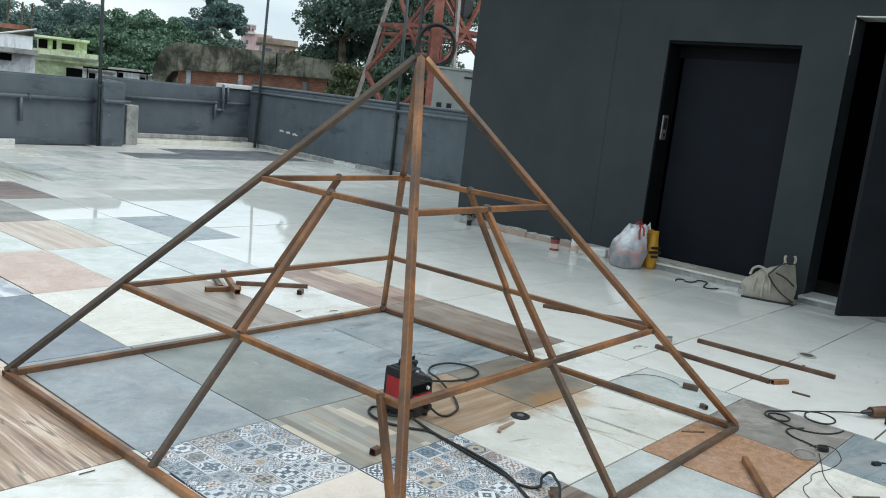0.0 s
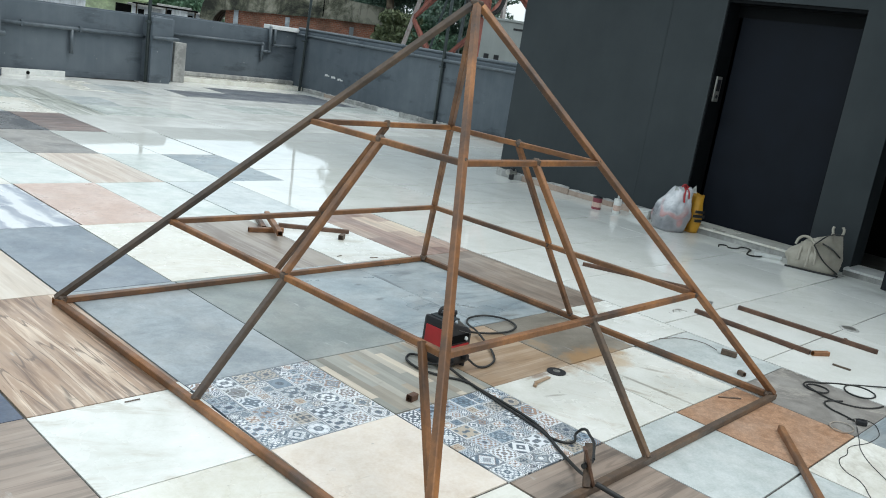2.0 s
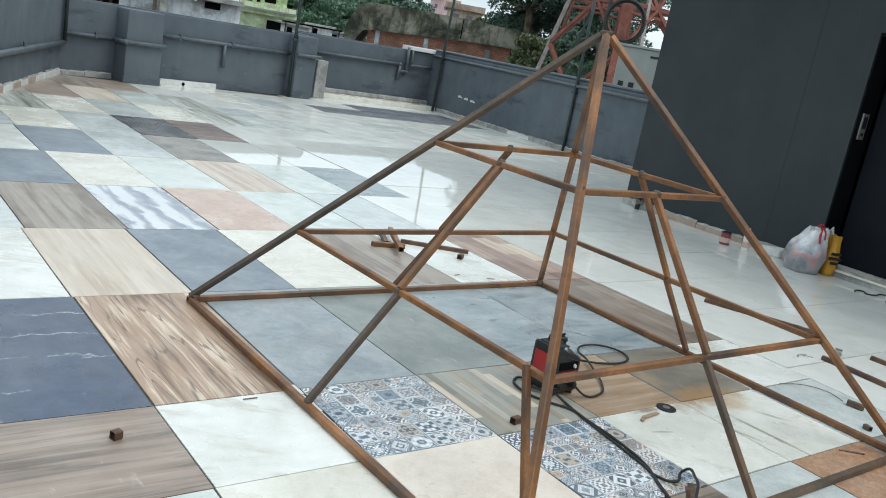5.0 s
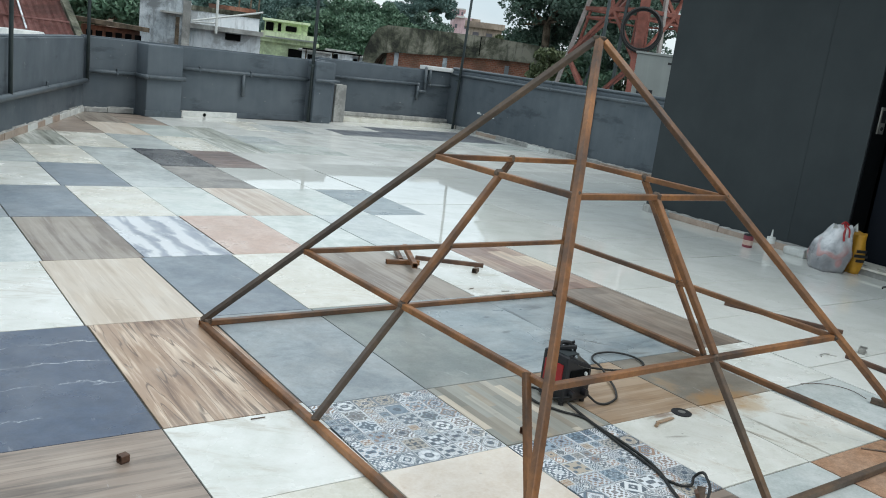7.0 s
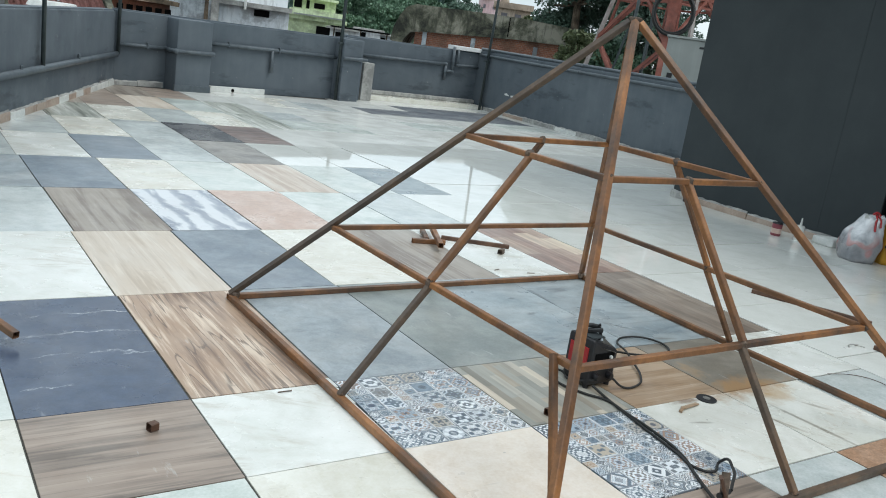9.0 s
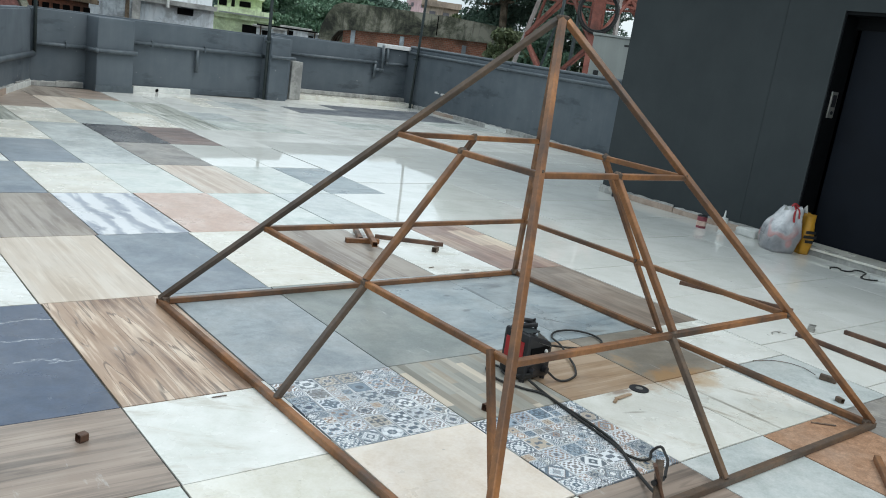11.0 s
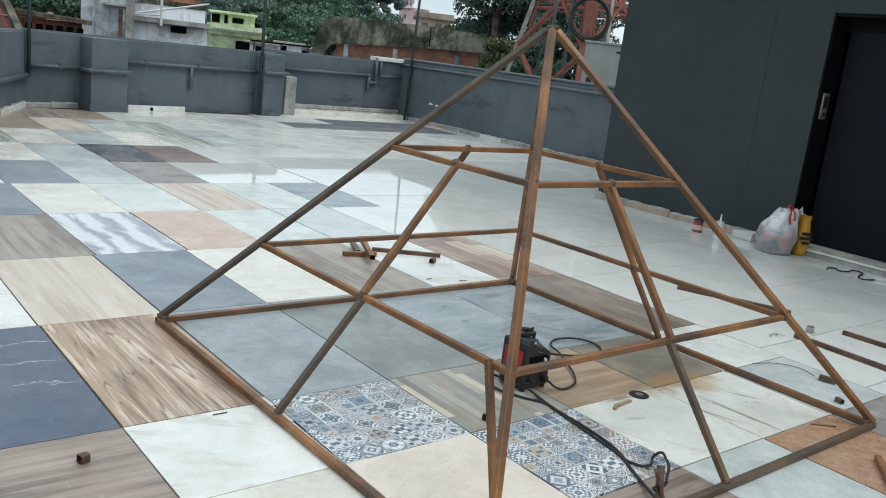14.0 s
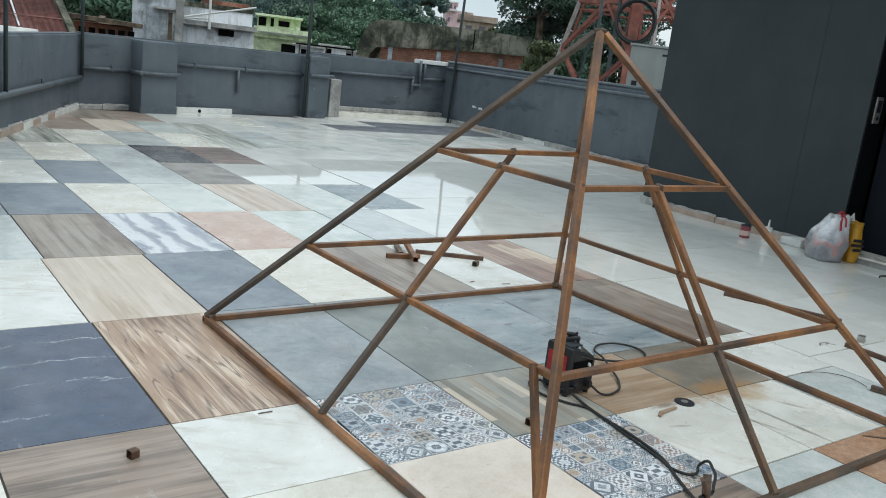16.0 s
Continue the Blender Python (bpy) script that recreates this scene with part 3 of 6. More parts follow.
def bar(bm, a, b, w, h=None, up=(0, 0, 1), bevel=0.003, hollow=True):
    """A square tube from a to b, with slightly rounded corners and a dark open mouth."""
    a, b, h = Vector(a), Vector(b), h or w
    d = (b - a).normalized()
    side = d.cross(Vector(up))
    side = side.normalized() if side.length > 1e-4 else d.orthogonal().normalized()
    upv = side.cross(d).normalized()
    outline = []
    for sx, sy in ((1, 1), (-1, 1), (-1, -1), (1, -1)):
        k = bevel
        first = (sx * (w / 2 - k), sy * h / 2)
        second = (sx * w / 2, sy * (h / 2 - k))
        outline += [second, first] if sx * sy > 0 else [first, second]
    rings = []
    for p in (a, b):
        rings.append([bm.verts.new(p + side * x + upv * y) for x, y in outline])
    n = len(outline)
    for i in range(n):
        bm.faces.new((rings[0][i], rings[0][(i + 1) % n], rings[1][(i + 1) % n], rings[1][i]))
    for ring, p, s in ((rings[0], a, 1), (rings[1], b, -1)):
        if hollow:
            inner = [bm.verts.new(p + side * x * 0.86 + upv * y * 0.86) for x, y in outline]
            deep = [bm.verts.new(p + d * s * min(0.06, (b - a).length * 0.4) + side * x * 0.86 + upv * y * 0.86) for x, y in outline]
            for i in range(n):
                q = (i + 1) % n
                bm.faces.new((ring[i], ring[q], inner[q], inner[i]))
                bm.faces.new((inner[i], inner[q], deep[q], deep[i]))
            bm.faces.new(deep)
        else:
            bm.faces.new(ring)
    bmesh.ops.recalc_face_normals(bm, faces=bm.faces[:])
    return bm


def tube(name, points, radius, material, parent=None, smooth=True):
    """A round cable or hose along a smooth line."""
    cu = bpy.data.curves.new(name, "CURVE")
    cu.dimensions, cu.bevel_depth, cu.bevel_resolution, cu.resolution_u = "3D", radius, 2, 6
    sp = cu.splines.new("BEZIER" if smooth else "POLY")
    pts = sp.bezier_points if smooth else sp.points
    pts.add(len(points) - 1)
    for bp, p in zip(pts, points):
        if smooth:
            bp.co, bp.handle_left_type, bp.handle_right_type = p, "AUTO", "AUTO"
        else:
            bp.co = (*p, 1)
    cu.use_fill_caps = True
    tmp = bpy.data.objects.new(name, cu)
    scene.collection.objects.link(tmp)
    deps = bpy.context.evaluated_depsgraph_get()
    me = bpy.data.meshes.new_from_object(tmp.evaluated_get(deps))
    bpy.data.objects.remove(tmp)
    me.materials.clear()
    me.materials.append(material)
    for f in me.polygons:
        f.use_smooth = True
    ob = new(name, me)
    if parent:
        ob.parent = parent
    return ob


def wall_run(name, points, height, thick, material, label, side=1):
    """A wall along a line on plan; the points give its inner face, side says where the thickness goes."""
    bm = bmesh.new()
    ps = [Vector((x, y, 0)) for x, y in points]
    for a, b in zip(ps, ps[1:]):
        d = (b - a).normalized()
        n = Vector((-d.y, d.x, 0)) * side
        vs = [a, b, b + n * thick + d * 0.0, a + n * thick]
        lo = [bm.verts.new(v + Vector((0, 0, -0.3))) for v in vs]
        hi = [bm.verts.new(v + Vector((0, 0, height))) for v in vs]
        bm.faces.new(lo)
        bm.faces.new(hi)
        for i in range(4):
            j = (i + 1) % 4
            bm.faces.new((lo[i], lo[j], hi[j], hi[i]))
    bmesh.ops.recalc_face_normals(bm, faces=bm.faces[:])
    es = [e for e in bm.edges if all(v.co.z > height - 0.01 for v in e.verts)]
    bmesh.ops.bevel(bm, geom=es, offset=0.025, segments=3, affect="EDGES")
    ob = mesh_object(name, bm, material)
    return tagged(ob, label, "wall", kind="structure")


# ---- the terrace: floor slab, parapets, building ----
bm = bmesh.new()
box(bm, -9.3, 8.4, -9.2, 12.7, -0.3, -0.006)
floor = tagged(mesh_object("floor", bm, GROUT), "roof terrace floor laid with many mixed sample tiles", "floor", kind="structure")

LEFT_A, CORNER, BACK_B = (-8.35, -8.0), (0.25, 10.83), (4.98, 11.73)
wall_run("wall_west", [LEFT_A, CORNER], 1.12, 0.22, PARAPET, "slate-grey painted parapet wall with rounded coping", 1)
wall_run("wall_north", [CORNER, BACK_B], 1.14, 0.22, PARAPET, "slate-grey painted parapet wall behind the terrace", 1)
wall_run("wall_north_recess", [(4.98, 12.50), (8.45, 12.50)], 1.185, 0.22, PARAPET, "slate-grey parapet wall set back behind a low step", 1)
wall_run("wall_recess_side", [(4.98, 11.73), (4.98, 12.50)], 1.14, 0.22, PARAPET, "short slate-grey return of the parapet wall", 1)
wall_run("wall_east", [(8.22, 12.50), (8.06, 9.0), (7.85, 5.0), (7.85, 3.77)], 1.25, 0.22, PARAPET, "slate-grey parapet wall with pipes on its coping", 1)
# unseen side: wall added so reflections meet a closed terrace
wall_run("wall_south", [(8.3, -9.0), (-9.1, -9.0)], 1.2, 0.22, PARAPET, "plain grey parapet wall, unseen, added to close off reflections", 1)

# building with a lift door and an open doorway
BX = 5.10
D1, D2 = (-0.03, 1.28, 2.285), (-1.32, -0.44, 2.555)
T, TOP = 0.30, 3.5
outline = [(-9.0, -0.3), (D2[0], -0.3), (D2[0], D2[2]), (D2[1], D2[2]), (D2[1], -0.3), (D1[0], -0.3), (D1[0], D1[2]), (D1[1], D1[2]), (D1[1], -0.3), (3.77, -0.3), (3.77, TOP), (-9.0, TOP)]
bm = bmesh.new()
front = bm.faces.new([bm.verts.new((BX, y, z)) for y, z in outline])
grown = bmesh.ops.extrude_face_region(bm, geom=[front])
bmesh.ops.translate(bm, vec=(T, 0, 0), verts=[v for v in grown["geom"] if isinstance(v, bmesh.types.BMVert)])
bmesh.ops.recalc_face_normals(bm, faces=bm.faces[:])
wall_b = tagged(mesh_object("wall_building", bm, GREY_WALL), "tall charcoal-painted wall of the stair and lift block", "wall", kind="structure")
bm = bmesh.new()
box(bm, BX + T, 8.08, 3.54, 3.77, -0.3, 3.5)
box(bm, 7.86, 8.08, -9, 3.54, -0.3, 3.5)
tagged(mesh_object("wall_building_back", bm, GREY_WALL), "charcoal-painted rear walls of the stair block", "wall", kind="structure")
# unseen slab; its overhang is sized to keep sky light off the wall top
bm = bmesh.new()
box(bm, BX - 0.6, 8.3, -9, 4.0, 3.504, 3.7)
tagged(mesh_object("roof_building", bm, CEMENT), "unseen flat cement roof slab of the stair block, overhanging to shade the wall", "roof", kind="structure")
# added wall; the room's darkness is put into its near-black colour
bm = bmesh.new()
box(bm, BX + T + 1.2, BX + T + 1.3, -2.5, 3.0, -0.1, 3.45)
tagged(mesh_object("wall_inside", bm, DARK), "added near-black inner wall standing in for the unlit room behind the doorway", "wall", kind="structure")

# ---- floor tiles: sample panels on a 0.6 m grid ----
KEY = {"W": WHITE, "C": CREAM, "M": MARBLE, "m": MINT, "P": PALE, "K": CONCRETE, "O": OLIVE, "B": BLUEGREY, "S": SLATE, "N": NAVY, "D": BLACK,
       "s": SWIRL, "A": SALMON, "p": PEACH, "T": TAUPE, "R": RUST, "L": BROWNSLATE, "1": WOOD_A, "2": WOOD_B, "3": WOOD_C, "4": WOOD_D,
       "5": WOOD_E, "6": WOOD_R, "g": STRIPE, "7": PLANK_G, "8": PLANK_B, "9": PLANK_R, "k": SPECK, "X": MOROC_1, "Y": MOROC_2, "r": MARBLE_R, "t": TAUPE_D}
# rows of 1.2 m tiles going away from y = 0; the first letter is the column at x = -3.6
LONG = ["PmN1KOBB8", "MPM3SCTM9", "CKPTsAmPW", "PPKSCm5mB", "mMPMSPLWW", "PCMPCPD6W", "WPPPgCPCgP", "CWPWT23mgP", "WCPC22T2WWCP", "WWWWWWCCCW", "WWWWWWWW"]
# rows of 0.6 m tiles coming nearer from y = 0
SHORT = ["MC2MX74tM", "CPmCpYrrP", "PWWMC2PRL", "WCPWMWPkB", "PWCWPCWMW", "WPWCWWPWC"]
tile_mesh = {}


def tile_block(w, l):
    """A tile of that size with worn edges; its top lies at zero."""
    if (w, l) not in tile_mesh:
        b = bmesh.new()
        box(b, -w / 2, w / 2, -l / 2, l / 2, -0.010, 0.0)
        es = [e for e in b.edges if all(v.co.z > -0.001 for v in e.verts)]
        bmesh.ops.bevel(b, geom=es, offset=0.0006, segments=1, affect="EDGES")
        tile_mesh[(w, l)] = b
    return tile_mesh[(w, l)]


tile_data = {}


def lay(x0, y0, w, l, material, rng):
    key = (w, l, material.name)
    if key not in tile_data:
        me = bpy.data.meshes.new("tile")
        tile_block(w, l).to_mesh(me)
        me.materials.append(material)
        tile_data[key] = me
    ob = new("tile", tile_data[key])
    ob.parent = floor
    ob.matrix_basis = pose(x0 + w / 2 + rng.uniform(-0.002, 0.002), y0 + l / 2 + rng.uniform(-0.002, 0.002), rng.uniform(-0.001, 0.0015), rng.uniform(-0.06, 0.06), rng.uniform(-0.06, 0.06), rng.uniform(-0.15, 0.15))
    return ob


def inside(x, y):
    """On the terrace side of the west and north parapets."""
    ax, ay = LEFT_A
    bx, by = CORNER
    return (bx - ax) * (y - ay) - (by - ay) * (x - ax) < 0


def cut_to_wall(corners):
    """The part of a tile on the terrace side of the west parapet."""
    (ax, ay), (bx, by) = LEFT_A, CORNER
    side = [(bx - ax) * (q - ay) - (by - ay) * (p - ax) for p, q in corners]
    kept = []
    for i, (p, q) in enumerate(corners):
        j = (i + 1) % len(corners)
        if side[i] < 0:
            kept.append((p, q))
        if side[i] * side[j] < 0:
            k = side[i] / (side[i] - side[j])
            kept.append((p + k * (corners[j][0] - p), q + k * (corners[j][1] - q)))
    return kept


rng = random.Random(4)
J = 0.0075
ROW_SHIFT = (0.0, -0.008, 0.012, 0.004, -0.014, 0.010, -0.006, 0.008, 0.0, 0.0, 0.0)  # hand-laid rows do not line up
for r, row in enumerate(LONG):
    for c, ch in enumerate(row):
        x, y = -3.6 + 0.6 * c + ROW_SHIFT[r], 1.2 * r
        if x > 7.9 or y > 11.9 or (y > 10.5 and x < 4.5) or not inside(x + 0.6, y):
            continue
        if x >= 1.75 and ch == "W":
            continue
        lay(x, y, 0.6 - J, 1.2 - J, SATIN if ch == "W" and r > 4 else KEY[ch], rng)
for r, row in enumerate(SHORT):
    for c, ch in enumerate(row):
        lay(-3.6 + 0.6 * c, -0.6 - 0.6 * r, 0.6 - J, 0.6 - J, KEY[ch], rng)
# white tiles on the door side: polished near the frame, satin farther out
ys = [-5.9, -5.1, -4.3, -3.49, -2.69, -1.89, -1.09, -0.45, 0.40, 1.10, 1.80, 2.5, 3.3, 4.1, 4.9, 5.7, 6.5, 7.3, 8.1, 8.9, 9.7, 10.5, 11.3, 12.05]
for i in range(6):
    for y0, y1 in zip(ys, ys[1:]):
        x = 1.8 + 1.2 * i
        if (x < 4.9 or y0 > 3.2) and not (y1 > 12 and x < 4):
            if y0 > 9.6 and 4.1 < x < 7.9:
                lay(x, y0, 1.2 - J, round(y1 - y0 - J, 4), FAR_SLATE if (y0 < 11 and x < 7.0 and (x > 5 or y0 < 10)) else SATIN, rng)
            else:
                lay(x, y0, 1.197, round(y1 - y0 - 0.009, 4), WHITE if y0 < 6.4 else (SATIN if (i * 3 + round(y0)) % 7 else MINT), rng)

# the rest of the terrace, joined: more sample tiles west of and behind the sample rows
rest_v, rest_f, rest_m = [], [], []
rest_mats = [SATIN, PALE, CREAM, MARBLE, CONCRETE, MINT, BLUEGREY, TAUPE]
for i in range(-15, 16):
    for k in range(-15, 9):
        x, y = 0.6 * i, 0.6 * k
        if not inside(x + 0.6, y) or (x > -3.7 and y > -3.7) or x > 5.05 or (x > 1.7 and y > -6.05):
            continue
        h = rng.uniform(-0.001, 0.001)
        if not inside(x, y + 0.6):
            # cut along the parapet foot
            cut = cut_to_wall([(x + u, y + w) for u, w in ((0.004, 0.004), (0.596, 0.004), (0.596, 0.596), (0.004, 0.596))])
            if len(cut) > 2:
                rest_f.append(tuple(range(len(rest_v), len(rest_v) + len(cut))))
                rest_v += [(u, w, h) for u, w in cut]
                rest_m.append(rng.randrange(len(rest_mats)))
            continue
        n = len(rest_v)
        rest_v += [(x + u, y + w, z) for z in (-0.0055, h) for u, w in ((0.004, 0.004), (0.596, 0.004), (0.596, 0.596), (0.004, 0.596))]
        rest_f += [(n + 4, n + 5, n + 6, n + 7)] + [(n + j, n + (j + 1) % 4, n + 4 + (j + 1) % 4, n + 4 + j) for j in range(4)]
        rest_m += [rng.randrange(len(rest_mats))] * 5
me = bpy.data.meshes.new("tile_field")
me.from_pydata(rest_v, [], rest_f)
for m in rest_mats:
    me.materials.append(m)
me.polygons.foreach_set("material_index", rest_m)
field = new("tile_field", me)
field.parent = floor
tagged(field, "", "", kind="stuff")

# ---- the welded pyramid frame ----
S = 0.0295
PX, PY, PTURN = -0.020, -0.162, 0.9
HX, HY, APEX = 1.240, 1.240, 1.648
R1, R2 = (0.468, 1.035), (0.884, 0.481)
pyramid = thing("pyramid_frame", "welded square-tube steel pyramid frame in rusty brown primer", "metal frame", (PX, PY, 0), PTURN)


def member(name, a, b, w=S, up=(0, 0, 1), mat=None):
    return part(name, bar(bmesh.new(), a, b, w, up=up), mat or PRIMER, pyramid)


base = [(-HX, HY), (HX, HY), (HX, -HY), (-HX, -HY)]
for i in range(4):
    (x0, y0), (x1, y1) = base[i], base[(i + 1) % 4]
    z = S / 2 + 0.001
    d = (Vector((x1, y1, 0)) - Vector((x0, y0, 0))).normalized() * (S / 2)
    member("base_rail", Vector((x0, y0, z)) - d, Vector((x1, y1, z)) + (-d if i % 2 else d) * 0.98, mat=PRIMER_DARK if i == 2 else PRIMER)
for x, y in base:
    a, b = Vector((x, y, S)), Vector((x * 0.012, y * 0.012, APEX - 0.01))
    tangent = Vector((y, -x, 0)).normalized()
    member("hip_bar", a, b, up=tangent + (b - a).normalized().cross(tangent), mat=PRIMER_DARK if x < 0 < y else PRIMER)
for a, z in (R1, R2):
    ring = [(-a, a), (a, a), (a, -a), (-a, -a)]
    for i in range(4):
        (x0, y0), (x1, y1) = ring[i], ring[(i + 1) % 4]
        member("ring_rail", (x0 * 0.998, y0 * 0.998, z - 0.003), (x1 * 0.998, y1 * 0.998, z - 0.003), S * 0.86)
for sx, sy in ((-1, 0), (0, 1), (1, 0), (0, -1)):
    lo = Vector((sx * HX, sy * HY, S))
    mid = Vector((sx * R2[0], sy * R2[0], R2[1]))
    top = Vector((sx * R1[0], sy * R1[0], R1[1] - S * 0.4))
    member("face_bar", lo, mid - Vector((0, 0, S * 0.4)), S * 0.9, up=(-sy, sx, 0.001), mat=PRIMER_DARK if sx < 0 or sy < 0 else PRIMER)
    member("face_bar", mid + Vector((0, 0, S * 0.4)), top, S * 0.9, up=(-sy, sx, 0.001))
bm = bmesh.new()
box(bm, -0.022, 0.022, -0.022, 0.022, APEX - 0.035, APEX + 0.012, bevel=0.006)
part("apex_cap", bm, WELD, pyramid, "burnt grey weld at the tip")
wrng = random.Random(8)


def weld(p, r=0.020):
    b = bmesh.new()
    bmesh.ops.create_icosphere(b, subdivisions=2, radius=r, matrix=Matrix.Translation(p))
    for v in b.verts:
        v.co += (v.co - Vector(p)) * wrng.uniform(-0.25, 0.2)
    part("weld", b, WELD, pyramid, "grey burnt weld bead")


for a, z in (R1, R2):
    for x, y in ((-a, a), (a, a), (a, -a), (-a, -a), (-a, 0), (a, 0), (0, a), (0, -a)):
        weld((x, y, z))
for x, y in base:
    weld((x * 0.985, y * 0.985, S), 0.023)
for x, y in ((-HX, 0), (0, HY), (HX, 0), (0, -HY)):
    weld((x * 0.996, y * 0.996, S), 0.018)

# ---- building details ----
door = thing("door_1", "closed navy-black lift door in a deep dark recess", "door", kind="structure")
bm = bmesh.new()
box(bm, BX + 0.262, BX + 0.30, D1[0] + 0.06, D1[1] - 0.06, 0.06, D1[2] - 0.14, bevel=0.004)
part("door_panel", bm, DOOR, door)
bm = bmesh.new()
box(bm, BX + 0.02, BX + 0.299, D1[1] - 0.012, D1[1] + 0.004, 0.034, D1[2] - 0.001)
part("jamb", bm, DOOR_FRAME, door)
bm = bmesh.new()
box(bm, BX + 0.02, BX + 0.299, D1[0] - 0.004, D1[0] + 0.012, 0.034, D1[2] - 0.001)
part("jamb", bm, DOOR_FRAME, door)
bm = bmesh.new()
box(bm, BX + 0.02, BX + 0.299, D1[0] + 0.013, D1[1] - 0.013, D1[2] - 0.03, D1[2] + 0.004)
part("head", bm, DOOR_FRAME, door)
bm = bmesh.new()
box(bm, BX + 0.255, BX + 0.30, D1[0] + 0.013, D1[1] - 0.013, D1[2] - 0.145, D1[2] - 0.031)
part("transom", bm, DOOR_FRAME, door)

call = thing("call_panel", "brushed-metal lift call panel with a dark display", "control panel", (BX + 0.128, D1[1] - 0.013, 1.42))
STEEL = plain("brushed_steel", (0.42, 0.41, 0.38), 0.35, 0.7)
BLACK_PLASTIC = plain("black_plastic", (0.014, 0.014, 0.016), 0.4)
bm = bmesh.new()
box(bm, -0.055, 0.055, -0.016, 0.0, -0.125, 0.125, bevel=0.005)
face = part("faceplate", bm, STEEL, call)
bm = bmesh.new()
box(bm, -0.035, 0.035, -0.020, -0.0165, -0.02, 0.095, bevel=0.002)
part("display", bm, BLACK_PLASTIC, face, "dark display window")
bm = bmesh.new()
cylinder(bm, (0, -0.0165, -0.075), (0, -0.024, -0.075), 0.018, seg=16)
part("button", bm, BLACK_PLASTIC, face, "round dark push button")

for nm, y0, y1, zt, px in (("sill_lift", D1[0] - 0.06, D1[1] + 0.04, 0.075, 0.09), ("sill_doorway", D2[0], D2[1] + 0.02, 0.07, 0.10)):
    bm = bmesh.new()
    box(bm, BX - px, BX - 0.001, y0, y1, -0.002, zt - 0.022, bevel=0.006)
    sill = tagged(mesh_object(nm, bm, CEMENT), "rough cement door step at the wall base", "sill", kind="structure")
    bm = bmesh.new()
    box(bm, BX - px - 0.012, BX + 0.24, y0 + 0.002, y1 - 0.002, zt - 0.0218, zt, bevel=0.004)
    part("slab", bm, WHITE_STONE if px > 0.095 else CREAM, sill, "thin stone threshold slab")
bm = bmesh.new()
box(bm, BX + 0.004, BX + 0.298, D2[0] + 0.002, D2[1] - 0.002, D2[2] - 0.012, D2[2] + 0.002)
tagged(mesh_object("trim_soffit", bm, WHITE_STONE), "pale unpainted soffit over the doorway", "trim", kind="structure")
bm = bmesh.new()
box(bm, BX - 0.003, BX + 0.02, D2[1] - 0.003, D2[1] + 0.004, 2.22, 2.52)
tagged(mesh_object("trim_edge", bm, TAUPE), "chipped unpainted edge of the doorway", "trim", kind="structure")

leaf = thing("door_2", "open dark grey steel door leaf swung outwards", "door", (BX - 0.02, -1.285, 0.045), 60, kind="structure")
bm = bmesh.new()
box(bm, -0.022, 0.022, 0.02, 0.74, 0.03, 2.48, bevel=0.004)
slab2 = part("leaf", bm, LEAF, leaf)
bm = bmesh.new()
box(bm, 0.022, 0.034, 0.36, 0.70, 1.02, 1.045, bevel=0.003)
part("bolt", bm, STEEL, slab2, "sliding steel bolt")
bm = bmesh.new()
box(bm, 0.022, 0.028, 0.57, 0.67, 0.87, 0.99, bevel=0.003)
cylinder(bm, (0.028, 0.62, 0.93), (0.045, 0.62, 0.93), 0.018)
part("lock", bm, DOOR_FRAME, slab2, "worn dark lock plate")

bm = bmesh.new()
box(bm, BX - 0.003, BX + 0.004, 1.868, 1.884, 0.08, 3.5)
tagged(mesh_object("trim_joint", bm, GREY_WALL), "faint vertical movement joint in the charcoal wall", "trim", kind="structure")

# skirting stones along the building and the parapets
srng = random.Random(21)


def skirting(name, a, b, h, label, mats, step=(0.35, 0.7), proud=0.018):
    root = thing(name, label, "skirting", kind="structure")
    a, b = Vector((*a, 0)), Vector((*b, 0))
    d = (b - a).normalized()
    ang = math.degrees(math.atan2(d.y, d.x))
    s, n = 0.0, (b - a).length
    while s < n - 0.05:
        l = min(srng.uniform(*step), n - s)
        hh = h * srng.uniform(0.85, 1.1)
        q = bmesh.new()
        box(q, 0.003, l - 0.003, -proud, 0.0, 0.0, hh, bevel=0.003)
        o = part("stone", q, srng.choice(mats), root)
        o.matrix_basis = pose(*(a + d * s), srng.uniform(-2, 2), 0, ang + srng.uniform(-0.5, 0.5))
        # ragged smear of mortar left along the top of the stone
        q = bmesh.new()
        k = max(3, int(l / 0.06))
        low, high = [], []
        for i in range(k + 1):
            x = 0.002 + (l - 0.004) * i / k
            low.append([q.verts.new((x, yy, hh - 0.004)) for yy in (-proud * 0.9, -0.001)])
            high.append([q.verts.new((x, yy * 0.5, hh + 0.004 + srng.uniform(0.0, 0.022))) for yy in (-proud * 0.7, -0.002)])
        for i in range(k):
            for v in ((low[i][0], low[i + 1][0], high[i + 1][0], high[i][0]), (high[i][0], high[i + 1][0], high[i + 1][1], high[i][1]), (high[i][1], high[i + 1][1], low[i + 1][1], low[i][1])):
                q.faces.new(v)
        m = part("mortar", q, CEMENT, root)
        m.matrix_basis = o.matrix_basis
        s += l
    return root


skirting("baseboard_building", (BX, 3.80), (BX, 1.37), 0.065, "low rough stone skirting along the charcoal wall", [CEMENT, BROWN_STONE, CEMENT])
dirw = (Vector((*CORNER, 0)) - Vector((*LEFT_A, 0))).normalized()
near_w = Vector((*CORNER, 0)) - dirw * 7.0
skirting("baseboard_west", (near_w.x, near_w.y), CORNER, 0.085, "white and brown offcut tiles as skirting", [WHITE_STONE, WHITE_STONE, BROWN_STONE], (0.3, 0.6), 0.03)
